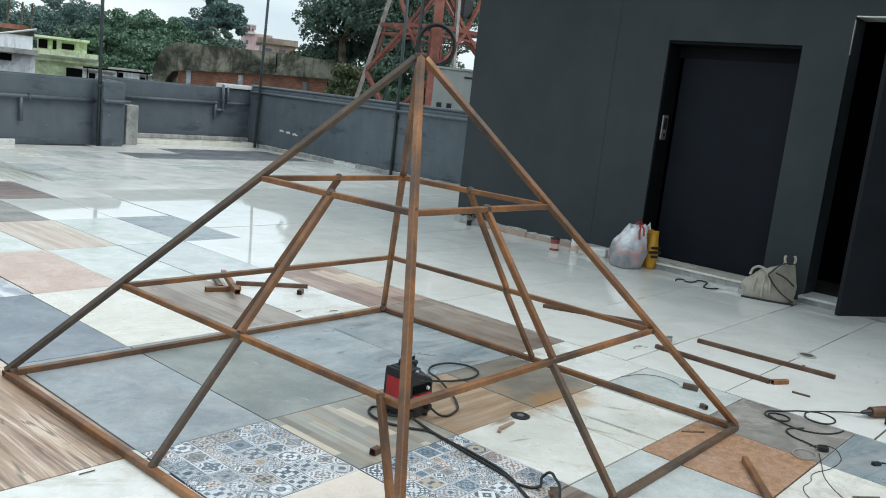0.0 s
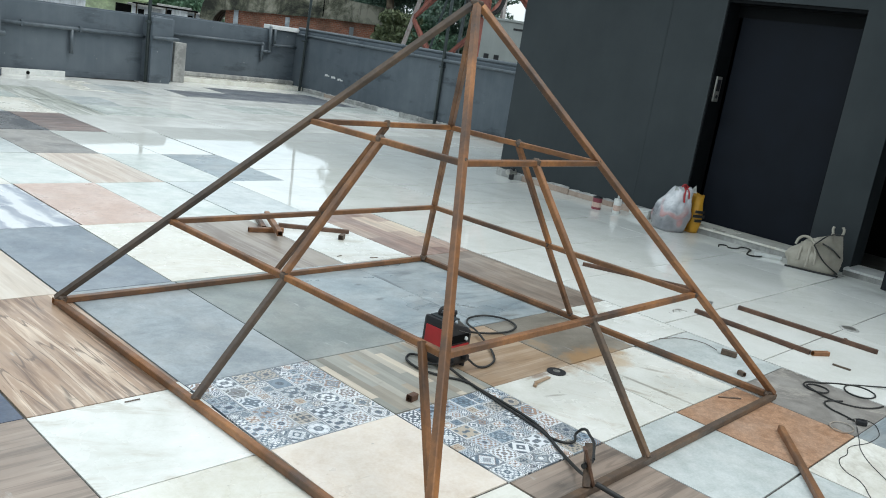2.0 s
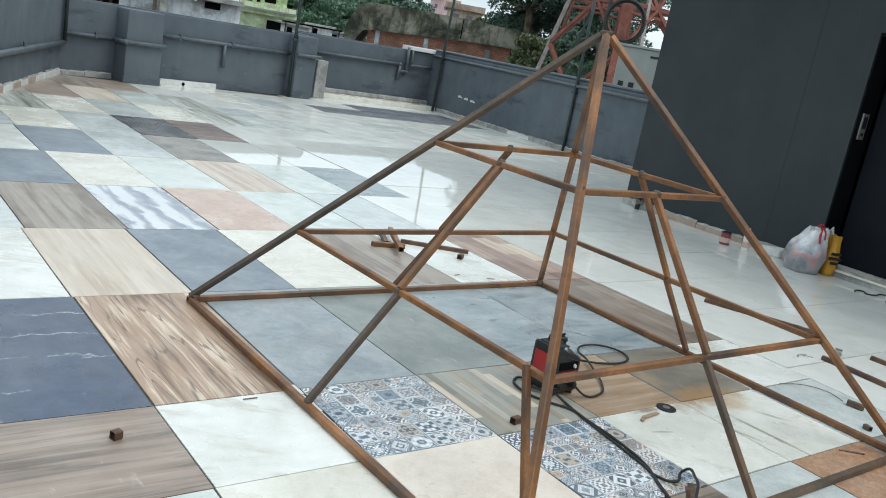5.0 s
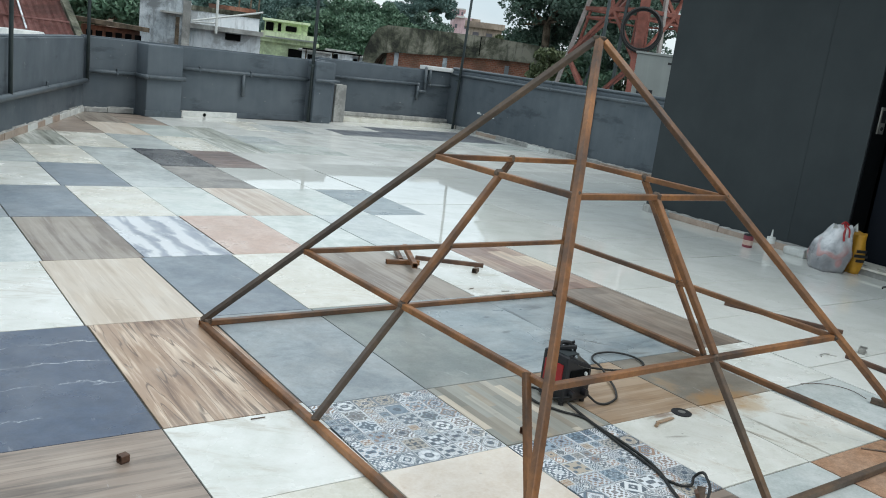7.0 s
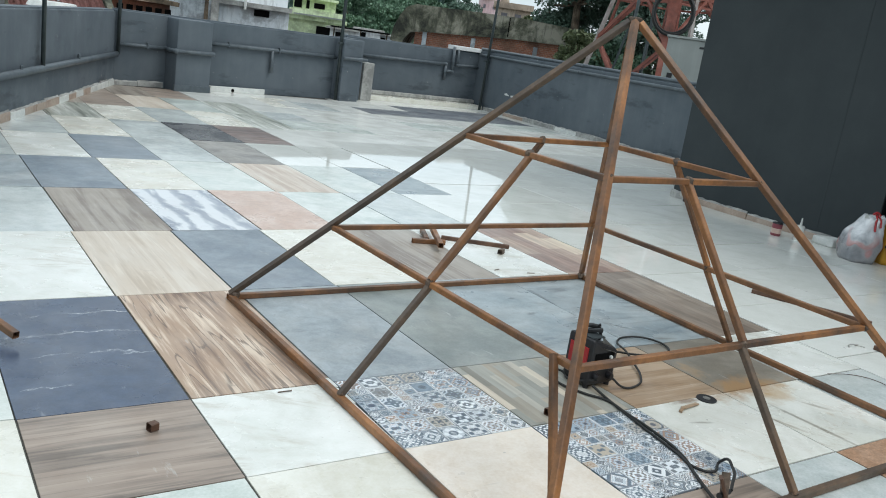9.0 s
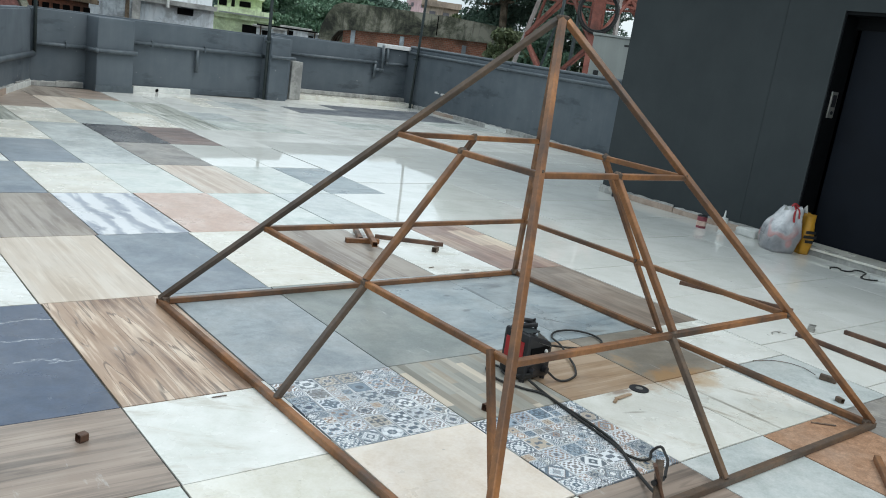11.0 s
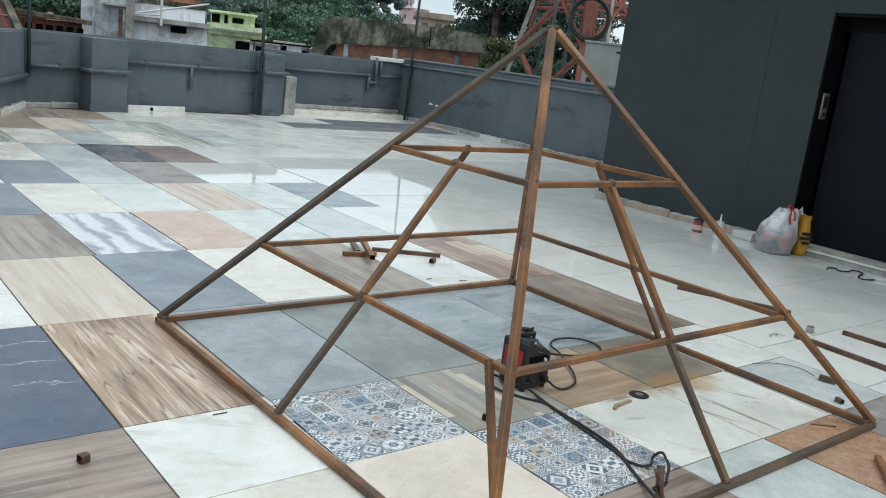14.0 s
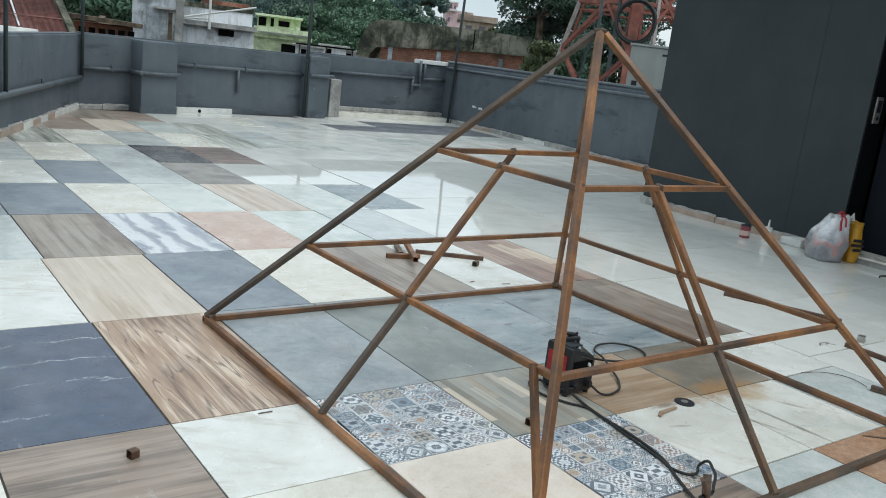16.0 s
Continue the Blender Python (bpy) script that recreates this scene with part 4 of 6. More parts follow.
skirting("baseboard_north", CORNER, (1.04, 10.98), 0.07, "white offcut tiles as skirting", [WHITE_STONE, CEMENT], (0.3, 0.5), 0.03)
skirting("baseboard_east", (8.20, 12.0), (7.86, 5.2), 0.07, "rough cement and stone skirting", [CEMENT, BROWN_STONE, WHITE_STONE, CEMENT], (0.4, 0.9), 0.03)

# pilaster, post, step and stone strip by the north parapet
NDIR = (Vector((*BACK_B, 0)) - Vector((*CORNER, 0))).normalized()
NTURN = math.degrees(math.atan2(NDIR.y, NDIR.x))


def on_north(s, out=0.0, z=0.0):
    p = Vector((*CORNER, 0)) + NDIR * s
    return (p.x + NDIR.y * out, p.y - NDIR.x * out, z)


bm = bmesh.new()
box(bm, 0.0, 0.60, -0.36, 0.05, -0.1, 1.115, bevel=0.02)
pil = tagged(mesh_object("pilaster", bm, PARAPET), "slate-grey painted pilaster on the parapet", "pilaster", kind="structure")
pil.matrix_basis = pose(*on_north(0.835), 0, 0, NTURN)
bm = bmesh.new()
box(bm, 0.0, 0.62, -0.372, -0.32, 0.0, 0.10, bevel=0.004)
o = tagged(mesh_object("pilaster_base", bm, PIPE), "cement skirting at the pilaster foot", "skirting", kind="structure")
o.matrix_basis = pose(*on_north(0.825), 0, 0, NTURN)
bm = bmesh.new()
box(bm, 0.02, 0.45, -0.26, 0.03, -0.1, 1.13, bevel=0.02)
o = tagged(mesh_object("pilaster_corner", bm, PARAPET), "slate-grey pilaster at the parapet's end", "pilaster", kind="structure")
o.matrix_basis = pose(*on_north(4.13), 0, 0, NTURN)
bm = bmesh.new()
box(bm, 0.0, 1.05, -0.06, -0.005, 0.0, 0.09, bevel=0.006)
strip = thing("stone_strip", "white marble offcut leaning at the wall base", "stone slab", on_north(1.61, 0.02), NTURN)
part("slab", bm, WHITE_STONE, strip)
bm = bmesh.new()
cylinder(bm, (0.42, -0.062, 0.035), (0.42, -0.045, 0.035), 0.03)
part("hole", bm, DARK, strip, "dark drain notch")
bm = bmesh.new()
box(bm, 2.68, 4.08, -0.018, -0.001, 0.0, 0.10, bevel=0.004)
o = tagged(mesh_object("baseboard_north_band", bm, PARAPET), "painted cement band at the parapet foot", "skirting", kind="structure")
o.matrix_basis = pose(*on_north(0.0), 0, 0, NTURN)
post = thing("concrete_post", "short bare concrete post beside the pilaster", "post", (5.065, 11.81, 0), 8)
bm = bmesh.new()
box(bm, 0.0, 0.255, 0.0, 0.25, 0, 0.725, bevel=0.015)
part("shaft", bm, CEMENT, post)
bm = bmesh.new()
box(bm, 5.0, 8.19, 12.05, 12.49, -0.01, 0.085, bevel=0.01)
tagged(mesh_object("step", bm, CREAM), "low cream stone step under the recessed parapet", "step", kind="structure")
bm = bmesh.new()
box(bm, 5.0, 8.19, 12.38, 12.495, 0.087, 0.17, bevel=0.02)
tagged(mesh_object("trim_kerb", bm, CEMENT), "rough cement kerb on the step", "kerb", kind="structure")

# pipes, painted with the walls
LOW = Vector((0, 0, 0.0))


def pipe_run(label, pts, r=0.035, clips=()):
    root = thing("wall_pipe", label, "pipe")
    for a, b in zip(pts, pts[1:]):
        q = bmesh.new()
        cylinder(q, a, b, r, seg=12)
        for f in q.faces:
            f.smooth = len(f.verts) == 4
        part("length", q, PIPE, root)
    for p in pts[1:-1]:
        q = bmesh.new()
        bmesh.ops.create_uvsphere(q, u_segments=12, v_segments=8, radius=r * 1.3, matrix=Matrix.Translation(p))
        part("elbow", q, PIPE, root)
    for p in clips:
        q = bmesh.new()
        box(q, p[0] - 0.012, p[0] + 0.012, p[1] - 0.045, p[1] + 0.03, p[2] - 0.045, p[2] + 0.055, bevel=0.004)
        part("clip", q, PIPE, root)
    return root


wn = Vector((dirw.y, -dirw.x, 0))
west = lambda s, out, z: tuple(Vector((*CORNER, z)) - dirw * s + wn * out)
pipe_run("grey-painted pipe along the west parapet", [west(12, 0.05, 0.455), west(6, 0.05, 0.47), west(0.06, 0.05, 0.475)], 0.04, [west(2.2, 0.05, 0.51), west(4.4, 0.05, 0.49)])
pipe_run("grey-painted pipe along the parapet and round the pilaster", [on_north(0.05, 0.05, 0.625), on_north(0.80, 0.05, 0.62), on_north(0.80, 0.405, 0.622), on_north(1.46, 0.405, 0.625)], 0.032, [on_north(0.50, 0.05, 0.63)])
pipe_run("grey-painted pipe along the north parapet", [on_north(1.45, 0.05, 0.777), on_north(4.15, 0.05, 0.772)], 0.032, [on_north(1.91, 0.05, 0.777), on_north(2.9, 0.05, 0.775)])
pipe_run("short grey drop pipe on the parapet", [on_north(2.765, 0.05, 0.77), on_north(2.765, 0.05, 0.38)], 0.03)
pipe_run("grey-painted pipe round the corner pilaster", [on_north(4.12, 0.30, 0.785), on_north(4.68, 0.30, 0.785)], 0.032)
pipe_run("grey-painted pipe dropping along the recessed parapet", [(5.3, 12.45, 0.84), (7.36, 12.45, 0.86), (7.36, 12.45, 0.53)], 0.032)
pipe_run("grey-painted pipe bent upwards to the coping", [(7.36, 12.44, 0.72), (7.54, 12.44, 0.72), (7.52, 12.44, 1.24)], 0.032)
pipe_run("grey-painted pipe loop near the corner", [(7.63, 12.44, 1.20), (7.65, 12.44, 0.87), (8.19, 12.44, 0.875)], 0.03)
pipe_run("thin grey pipe laid on the coping", [(8.25, 12.45, 1.28), (8.11, 9.0, 1.28), (7.90, 5.0, 1.28), (7.90, 3.80, 1.28)], 0.03)
pipe_run("thin grey pipe below the coping", [(8.18, 12.40, 1.155), (8.025, 9.0, 1.155), (7.815, 5.0, 1.155), (7.815, 3.80, 1.155)], 0.027)
tray = thing("metal_tray", "white sheet-metal tray resting on the parapet", "metal tray", (7.52, 12.49, 1.187), 0)
bm = bmesh.new()
box(bm, 0.0, 0.80, -0.06, 0.22, 0.0, 0.085, bevel=0.01)
part("pan", bm, stone("sheet_white", (0.62, 0.63, 0.62), (0.72, 0.73, 0.72), (0.3, 0.5), 4.0), tray)
tank = thing("water_tank_lid", "round white lid seen behind the parapet", "lid", (*west(0.85, -0.66, 0)[:2], 1.045))
bm = bmesh.new()
cylinder(bm, (0, 0, 0), (0, 0, 0.08), 0.34, 0.30, 28)
part("lid", bm, WHITE_STONE, tank)

# tall poles fixed to the parapets
pole_spots = [((4.34, 11.43, 0), 4.4, 0.032), ((8.11, 12.04, 0), 4.6, 0.03), ((7.96, 7.78, 0), 4.2, 0.03), ((*west(3.70, 0.055, 0)[:2], 0.50), 3.9, 0.025), ((*west(0.02, 0.06, 0)[:2], 0.475), 3.5, 0.027)]
for (x, y, z), h, r in pole_spots:
    pl = thing("pole", "slim dark grey-green steel pole fixed to the parapet", "pole", (x, y, z), group="parapet poles")
    q = bmesh.new()
    lean = (0.09, -0.065) if h == 4.6 else (0.0, 0.0)
    cylinder(q, (0, 0, 0), (*lean, h - z), r, r * 0.85, 12)
    for f in q.faces:
        f.smooth = len(f.verts) == 4
    part("shaft", q, POLE, pl)
    if not z:
        q = bmesh.new()
        box(q, -0.05, 0.05, -0.045, 0.045, 1.02, 1.06, bevel=0.008)
        part("bracket", q, POLE, pl)

# ---- loose things on the tiles ----
def loose_bar(a, b, w=0.03, z=0.0, label="rust-brown square steel tube lying on the tiles", mat=None):
    root = thing("steel_tube", label, "steel tube", (a[0], a[1], z), group="loose tubes")
    d = (b[0] - a[0], b[1] - a[1], b[2] if len(b) > 2 else 0.0)
    q = bar(bmesh.new(), (0, 0, w / 2), (d[0], d[1], d[2] + w / 2), w)
    part("tube", q, mat or ROD_STEEL, root)
    return root


loose_bar((2.689, -0.52), (2.738, -1.421), 0.028)
loose_bar((2.25, -0.424), (2.218, -1.195), 0.028)
loose_bar((2.223, -1.21), (2.328, -1.264), 0.028, label="short offcut of rusty square tube on the tiles", mat=PRIMER)
loose_bar((2.429, 0.613), (2.754, -0.111), 0.028)
loose_bar((0.887, -1.573), (0.31, -1.983), 0.028, mat=PRIMER)
loose_bar((0.401, 2.024), (0.641, 1.96), 0.034, mat=PRIMER)
loose_bar((0.657, 2.307), (0.532, 2.035), 0.034, mat=PRIMER)
loose_bar((0.721, 2.288), (0.474, 1.761), 0.036, 0.035, "rust-brown tube lying across two others", PRIMER)
loose_bar((0.70, 2.10), (1.125, 1.815), 0.030)
loose_bar((-2.322, 0.65), (-3.445, 2.709, 0.43), 0.031, 0.03, "rusty square tube leaning against the parapet wall", PRIMER)
loose_bar((2.094, -1.88), (2.649, -2.329), 0.04)
brace = thing("loose_brace", "thin rusty tube leaning against the lower ring", "steel tube", (-1.047, -1.256, 0.001))
part("tube", bar(bmesh.new(), (0, 0, 0.0), (0.145, 0.295, 0.49), 0.025, up=(1, 0, 0)), PRIMER, brace)


def offcut(x, y, turn, w=0.036, l=0.06, upright=False, dark=False):
    root = thing("tube_offcut", "short cut end of square steel tube", "offcut", (x, y, 0), turn, "tube offcuts")
    q = bar(bmesh.new(), (0, 0, 0.001) if upright else (-l / 2, 0, w / 2), (0, 0, l) if upright else (l / 2, 0, w / 2), w)
    part("tube", q, WELD if dark else ROD_STEEL, root)


offcut(-1.998, -0.209, 20, 0.03, 0.032)
offcut(0.965, 1.70, 35, 0.035, 0.06, dark=True)
offcut(1.646, -0.953, -75, 0.03, 0.085, dark=True)
offcut(1.407, -1.141, 70, 0.024, 0.04, dark=True)
offcut(-0.452, -0.537, 10, 0.03, 0.045)
offcut(2.18, -1.396, -85, 0.012, 0.10, dark=True)
offcut(2.786, -1.21, 20, 0.02, 0.03)
offcut(-1.436, -0.043, 0, 0.005, 0.06, dark=True)
offcut(0.981, -2.069, -38, 0.008, 0.13, dark=True)

twig = thing("wood_splinter", "curved brown splinter on the tile edge", "splinter", (0.19, -0.675, 0), -8)
bm = bmesh.new()
bar(bm, (-0.01, -0.03, 0.006), (0.03, 0.0, 0.008), 0.016, 0.010, hollow=False)
bar(bm, (0.025, -0.003, 0.008), (0.14, 0.03, 0.006), 0.022, 0.008, hollow=False)
part("splinter", bm, WOOD_D, twig)

offcut(0.664, 1.345, 15, 0.006, 0.05, dark=True)
offcut(0.881, 1.246, -10, 0.006, 0.06, dark=True)
offcut(1.022, -1.26, -38, 0.008, 0.12, dark=True)

disc = thing("cutting_disc", "worn black cutting disc lying flat", "cutting disc", (0.436, -0.634, 0))
bm = bmesh.new()
circ = 28
rings = [[bm.verts.new((r * math.cos(2 * math.pi * i / circ), r * math.sin(2 * math.pi * i / circ), z)) for i in range(circ)] for r, z in ((0.058, 0.001), (0.058, 0.005), (0.012, 0.006), (0.012, 0.001))]
for k in range(4):
    for i in range(circ):
        a, b = rings[k], rings[(k + 1) % 4]
        bm.faces.new((a[i], a[(i + 1) % circ], b[(i + 1) % circ], b[i]))
part("disc", bm, BLACK_PLASTIC, disc)
bm = bmesh.new()
cylinder(bm, (0, 0, 0.0062), (0, 0, 0.0075), 0.022, seg=18)
part("hub", bm, STEEL, disc, "pale worn hub")
disc.scale = (0.82, 0.82, 1.0)
drain = thing("drain_cover", "small round grey drain cover in the white tiles", "drain cover", (3.134, -1.117, 0.001))
bm = bmesh.new()
cylinder(bm, (0, 0, 0), (0, 0, 0.006), 0.065, 0.06, 24)
part("ring", bm, CEMENT, drain)
bm = bmesh.new()
cylinder(bm, (0, 0, 0.0065), (0, 0, 0.009), 0.045, seg=20)
part("grate", bm, STEEL, drain)
fit_clip = thing("tube_clamp", "small pale metal clamp on the tiles", "clamp", (2.478, -0.402, 0), 20)
bm = bmesh.new()
box(bm, -0.04, 0.04, -0.022, 0.022, 0.0, 0.010, bevel=0.003)
box(bm, -0.04, -0.03, -0.022, 0.022, 0.010, 0.032, bevel=0.003)
box(bm, -0.04, 0.025, -0.022, 0.022, 0.032, 0.04, bevel=0.003)
part("clamp", bm, STEEL, fit_clip)
scrap = thing("wire_scrap", "bent grey wire scrap on the tiles", "scrap", (2.13, -0.359, 0))
tube("wire", [(-0.05, 0.0, 0.004), (-0.015, 0.02, 0.008), (0.01, -0.015, 0.02), (0.035, 0.01, 0.004), (0.07, -0.03, 0.004)], 0.004, STEEL, scrap)
scrap2 = thing("wire_scrap", "bent grey wire scrap on the tiles", "scrap", (1.634, -0.698, 0))
tube("wire", [(-0.17, 0.09, 0.006), (0.0, 0.02, 0.006), (0.05, -0.08, 0.006), (0.02, -0.18, 0.004)], 0.002, WELD, scrap2)
tape = thing("tape_ring", "translucent yellowish ring of tape on the tile corner", "tape", (1.231, -1.727, 0))
tube("ring", [(0.07 * math.cos(a), 0.05 * math.sin(a), 0.006) for a in [i * math.pi / 6 for i in range(13)]], 0.0028, TAUPE, tape)
paper = thing("paper_strip", "white strip of paper beside the base rail", "paper", (-1.225, -0.1, 0), 1)
bm = bmesh.new()
box(bm, -0.006, 0.02, 0.04, 0.13, 0.001, 0.004)
part("paper", bm, WHITE_STONE, paper)
paper = thing("paper_strip", "white strip of paper beside the base rail", "paper", (-1.225, -0.1, 0), 1)
bm = bmesh.new()
box(bm, -0.006, 0.018, -0.12, -0.03, 0.001, 0.004)
part("paper", bm, WHITE_STONE, paper)

# welding set with its leads
RED = plain("red_enamel", (0.36, 0.018, 0.02), 0.35)
welder = thing("welding_machine", "compact black and red inverter welding machine", "welding machine", (-0.022, -0.296, 0), 2)
bm = bmesh.new()
box(bm, -0.10, 0.10, -0.085, 0.085, 0.012, 0.20, bevel=0.016)
for v in bm.verts:
    if v.co.z > 0.12 and v.co.x > 0.0:
        v.co.z -= 0.05 * v.co.x / 0.10
part("case", bm, BLACK_PLASTIC, welder)
bm = bmesh.new()
box(bm, -0.106, -0.098, -0.062, 0.062, 0.075, 0.165, bevel=0.004)
part("side_panel", bm, RED, welder, "glossy red end panel")
bm = bmesh.new()
box(bm, -0.07, 0.075, -0.092, -0.083, 0.078, 0.104, bevel=0.003)
part("trim", bm, RED, welder, "red stripe on the front")
bm = bmesh.new()
box(bm, -0.07, 0.07, -0.091, -0.084, 0.112, 0.145, bevel=0.003)
panel = part("front_panel", bm, DARK, welder, "dull black control panel")
for x in (-0.05, 0.05):
    bm = bmesh.new()
    cylinder(bm, (x, -0.085, 0.05), (x, -0.115, 0.05), 0.017, 0.014, 16)
    part("socket", bm, BLACK_PLASTIC, welder)
bm = bmesh.new()
cylinder(bm, (0.04, -0.090, 0.128), (0.04, -0.102, 0.128), 0.008, 0.007, 16)
part("knob", bm, WHITE_STONE, panel, "small pale dial")
bm = bmesh.new()
box(bm, -0.085, 0.01, -0.06, 0.06, 0.199, 0.204, bevel=0.002)
part("top_plate", bm, GREY_WALL, welder, "worn grey top plate")
tube("handle", [(-0.05, 0.03, 0.20), (-0.045, 0.03, 0.222), (0.0, 0.02, 0.228), (0.045, 0.01, 0.210), (0.055, 0.01, 0.170)], 0.009, BLACK_PLASTIC, welder)
bm = bmesh.new()
bar(bm, (-0.055, 0.02, 0.210), (0.015, -0.03, 0.222), 0.018, 0.016, hollow=False)
bar(bm, (0.0, 0.045, 0.205), (0.03, 0.0, 0.236), 0.010, 0.010, hollow=False)
part("cable_clamp", bm, BLACK_PLASTIC, welder)
bm = bmesh.new()
vs = [bm.verts.new(p) for p in ((-0.020, -0.088, 0.165), (0.080, -0.089, 0.140), (0.095, -0.055, 0.156), (0.0, -0.05, 0.2025))]
bm.faces.new(vs)
bmesh.ops.solidify(bm, geom=bm.faces[:], thickness=0.003)
part("edge_strip", bm, STEEL, welder, "scuffed pale top edge")
for x in (-0.08, 0.08):
    for y in (-0.065, 0.065):
        bm = bmesh.new()
        cylinder(bm, (x, y, 0.0), (x, y, 0.014), 0.014)
        part("foot", bm, BLACK_PLASTIC, welder)
welder.scale = (0.86, 0.95, 1.18)
RUBBER = plain("cable_rubber", (0.016, 0.016, 0.015), 0.6)


def cable(label, pts, r, name="cable"):
    x, y = pts[0][0], pts[0][1]
    root = thing(name, label, "cable", (x, y, 0))
    tube("sheath", [(p[0] - x, p[1] - y, p[2] if len(p) > 2 else r + 0.001) for p in pts], r, RUBBER, root)
    return root


cable("black welding lead coiled behind the machine", [(0.068, -0.265, 0.14), (0.207, -0.156, 0.08), (0.366, -0.106, 0.03), (0.525, -0.136, 0.010), (0.685, -0.147, 0.010), (0.773, -0.077, 0.010), (0.752, 0.043, 0.012), (0.622, 0.094, 0.012), (0.514, 0.044, 0.012), (0.445, -0.086, 0.02), (0.367, -0.226, 0.015), (0.289, -0.347, 0.010), (0.189, -0.427, 0.010), (0.089, -0.427, 0.010), (0.039, -0.387, 0.05)], 0.0056)
cable("black welding lead running to the clamp", [(-0.071, -0.396, 0.05), (-0.132, -0.305, 0.02), (-0.093, -0.174, 0.010), (-0.123, -0.164, 0.008), (-0.193, -0.285, 0.008), (-0.151, -0.426, 0.008), (-0.096, -0.517, 0.008), (-0.114, -0.659, 0.008), (-0.134, -0.78, 0.008), (-0.169, -1.004, 0.008), (-0.187, -1.085, 0.008), (-0.136, -1.146, 0.010), (-0.086, -1.125, 0.03), (-0.166, -1.238, 0.08), (-0.367, -1.381, 0.11)], 0.0058)
cable("black lead lying beside the other", [(-0.091, -0.406, 0.03), (-0.076, -0.467, 0.008), (-0.105, -0.608, 0.010), (-0.123, -0.79, 0.014), (-0.157, -0.994, 0.010), (-0.237, -1.146, 0.008), (-0.327, -1.299, 0.02), (-0.397, -1.381, 0.05)], 0.0065)
clampo = thing("earth_clamp", "worn steel earth clamp gripping the base rail", "clamp", (-0.417, -1.407, 0.034), 8)
bm = bmesh.new()
bar(bm, (-0.012, 0.0, 0.0), (0.03, 0.04, 0.14), 0.028, 0.014, hollow=False)
part("jaw", bm, WELD, clampo)
bm = bmesh.new()
bar(bm, (0.02, -0.01, 0.0), (-0.02, 0.03, 0.14), 0.028, 0.012, hollow=False)
part("jaw", bm, ROD_STEEL, clampo)
bm = bmesh.new()
cylinder(bm, (-0.025, 0.02, 0.075), (0.04, 0.02, 0.075), 0.01)
part("spring", bm, BLACK_PLASTIC, clampo)
cable("black lead running off along the tiles", [(-0.407, -1.432, 0.05), (-0.346, -1.545, 0.012), (-0.314, -1.729, 0.012), (-0.434, -1.986, 0.012)], 0.010)

# angle grinder with its looped cord, plug and thin wire
grinder = thing("angle_grinder", "dark brown angle grinder lying on the tiles", "power tool", (2.143, -1.779, 0), -32)
bm = bmesh.new()
cylinder(bm, (0.0, 0, 0.035), (0.20, 0, 0.037), 0.028, 0.034, 16)
part("body", bm, ROD_STEEL, grinder)
bm = bmesh.new()
cylinder(bm, (0.20, 0, 0.037), (0.28, 0, 0.04), 0.038, 0.03, 16)
part("gear_head", bm, STEEL, grinder)
bm = bmesh.new()
cylinder(bm, (-0.06, 0, 0.033), (0.0, 0, 0.035), 0.008, 0.02, 12)
part("cord_sleeve", bm, BLACK_PLASTIC, grinder)
cable("black grinder cord lying in loops", [(2.104, -1.759, 0.03), (2.022, -1.609), (1.841, -1.53), (1.762, -1.611), (1.863, -1.681), (1.942, -1.6), (1.881, -1.509), (1.76, -1.43), (1.68, -1.381), (1.6, -1.421), (1.621, -1.502), (1.701, -1.481), (1.66, -1.401), (1.59, -1.482), (1.561, -1.583), (1.602, -1.683), (1.703, -1.743), (1.763, -1.753)], 0.0042)
cable("black cord ending in a plug", [(1.601, -1.603), (1.5, -1.553), (1.43, -1.595), (1.401, -1.685), (1.381, -1.736)], 0.0042)
plug = thing("power_plug", "black power plug on the tiles", "plug", (1.371, -1.767, 0), -55)
bm = bmesh.new()
box(bm, -0.022, 0.026, -0.015, 0.015, 0.001, 0.026, bevel=0.006)
part("body", bm, BLACK_PLASTIC, plug)
for y in (-0.007, 0.007):
    bm = bmesh.new()
    cylinder(bm, (0.026, y, 0.013), (0.042, y, 0.013), 0.002)
    part("pin", bm, STEEL, plug)
cable("thin grey wire in a wandering loop", [(1.321, -1.767), (1.191, -1.819), (1.02, -1.891), (0.84, -2.045), (0.659, -2.25)], 0.0018, "wire")
cable("thin grey wire in a wandering loop", [(1.371, -1.706), (1.462, -1.766), (1.382, -1.847), (1.191, -1.869), (1.02, -1.831), (0.939, -1.852), (0.839, -1.853), (0.748, -1.914), (0.718, -1.975), (0.578, -2.079), (0.457, -2.253)], 0.0018, "wire")
plug2 = thing("cable_end", "small black cable end on the blue-grey tile", "plug", (1.424, -1.998, 0), -30)
bm = bmesh.new()
box(bm, -0.025, 0.02, -0.012, 0.012, 0.0, 0.018, bevel=0.005)
part("body", bm, BLACK_PLASTIC, plug2)
tube("lead", [(0.03, 0, 0.012), (0.12, -0.03, 0.005), (0.3, -0.02, 0.005)], 0.004, RUBBER, plug2)


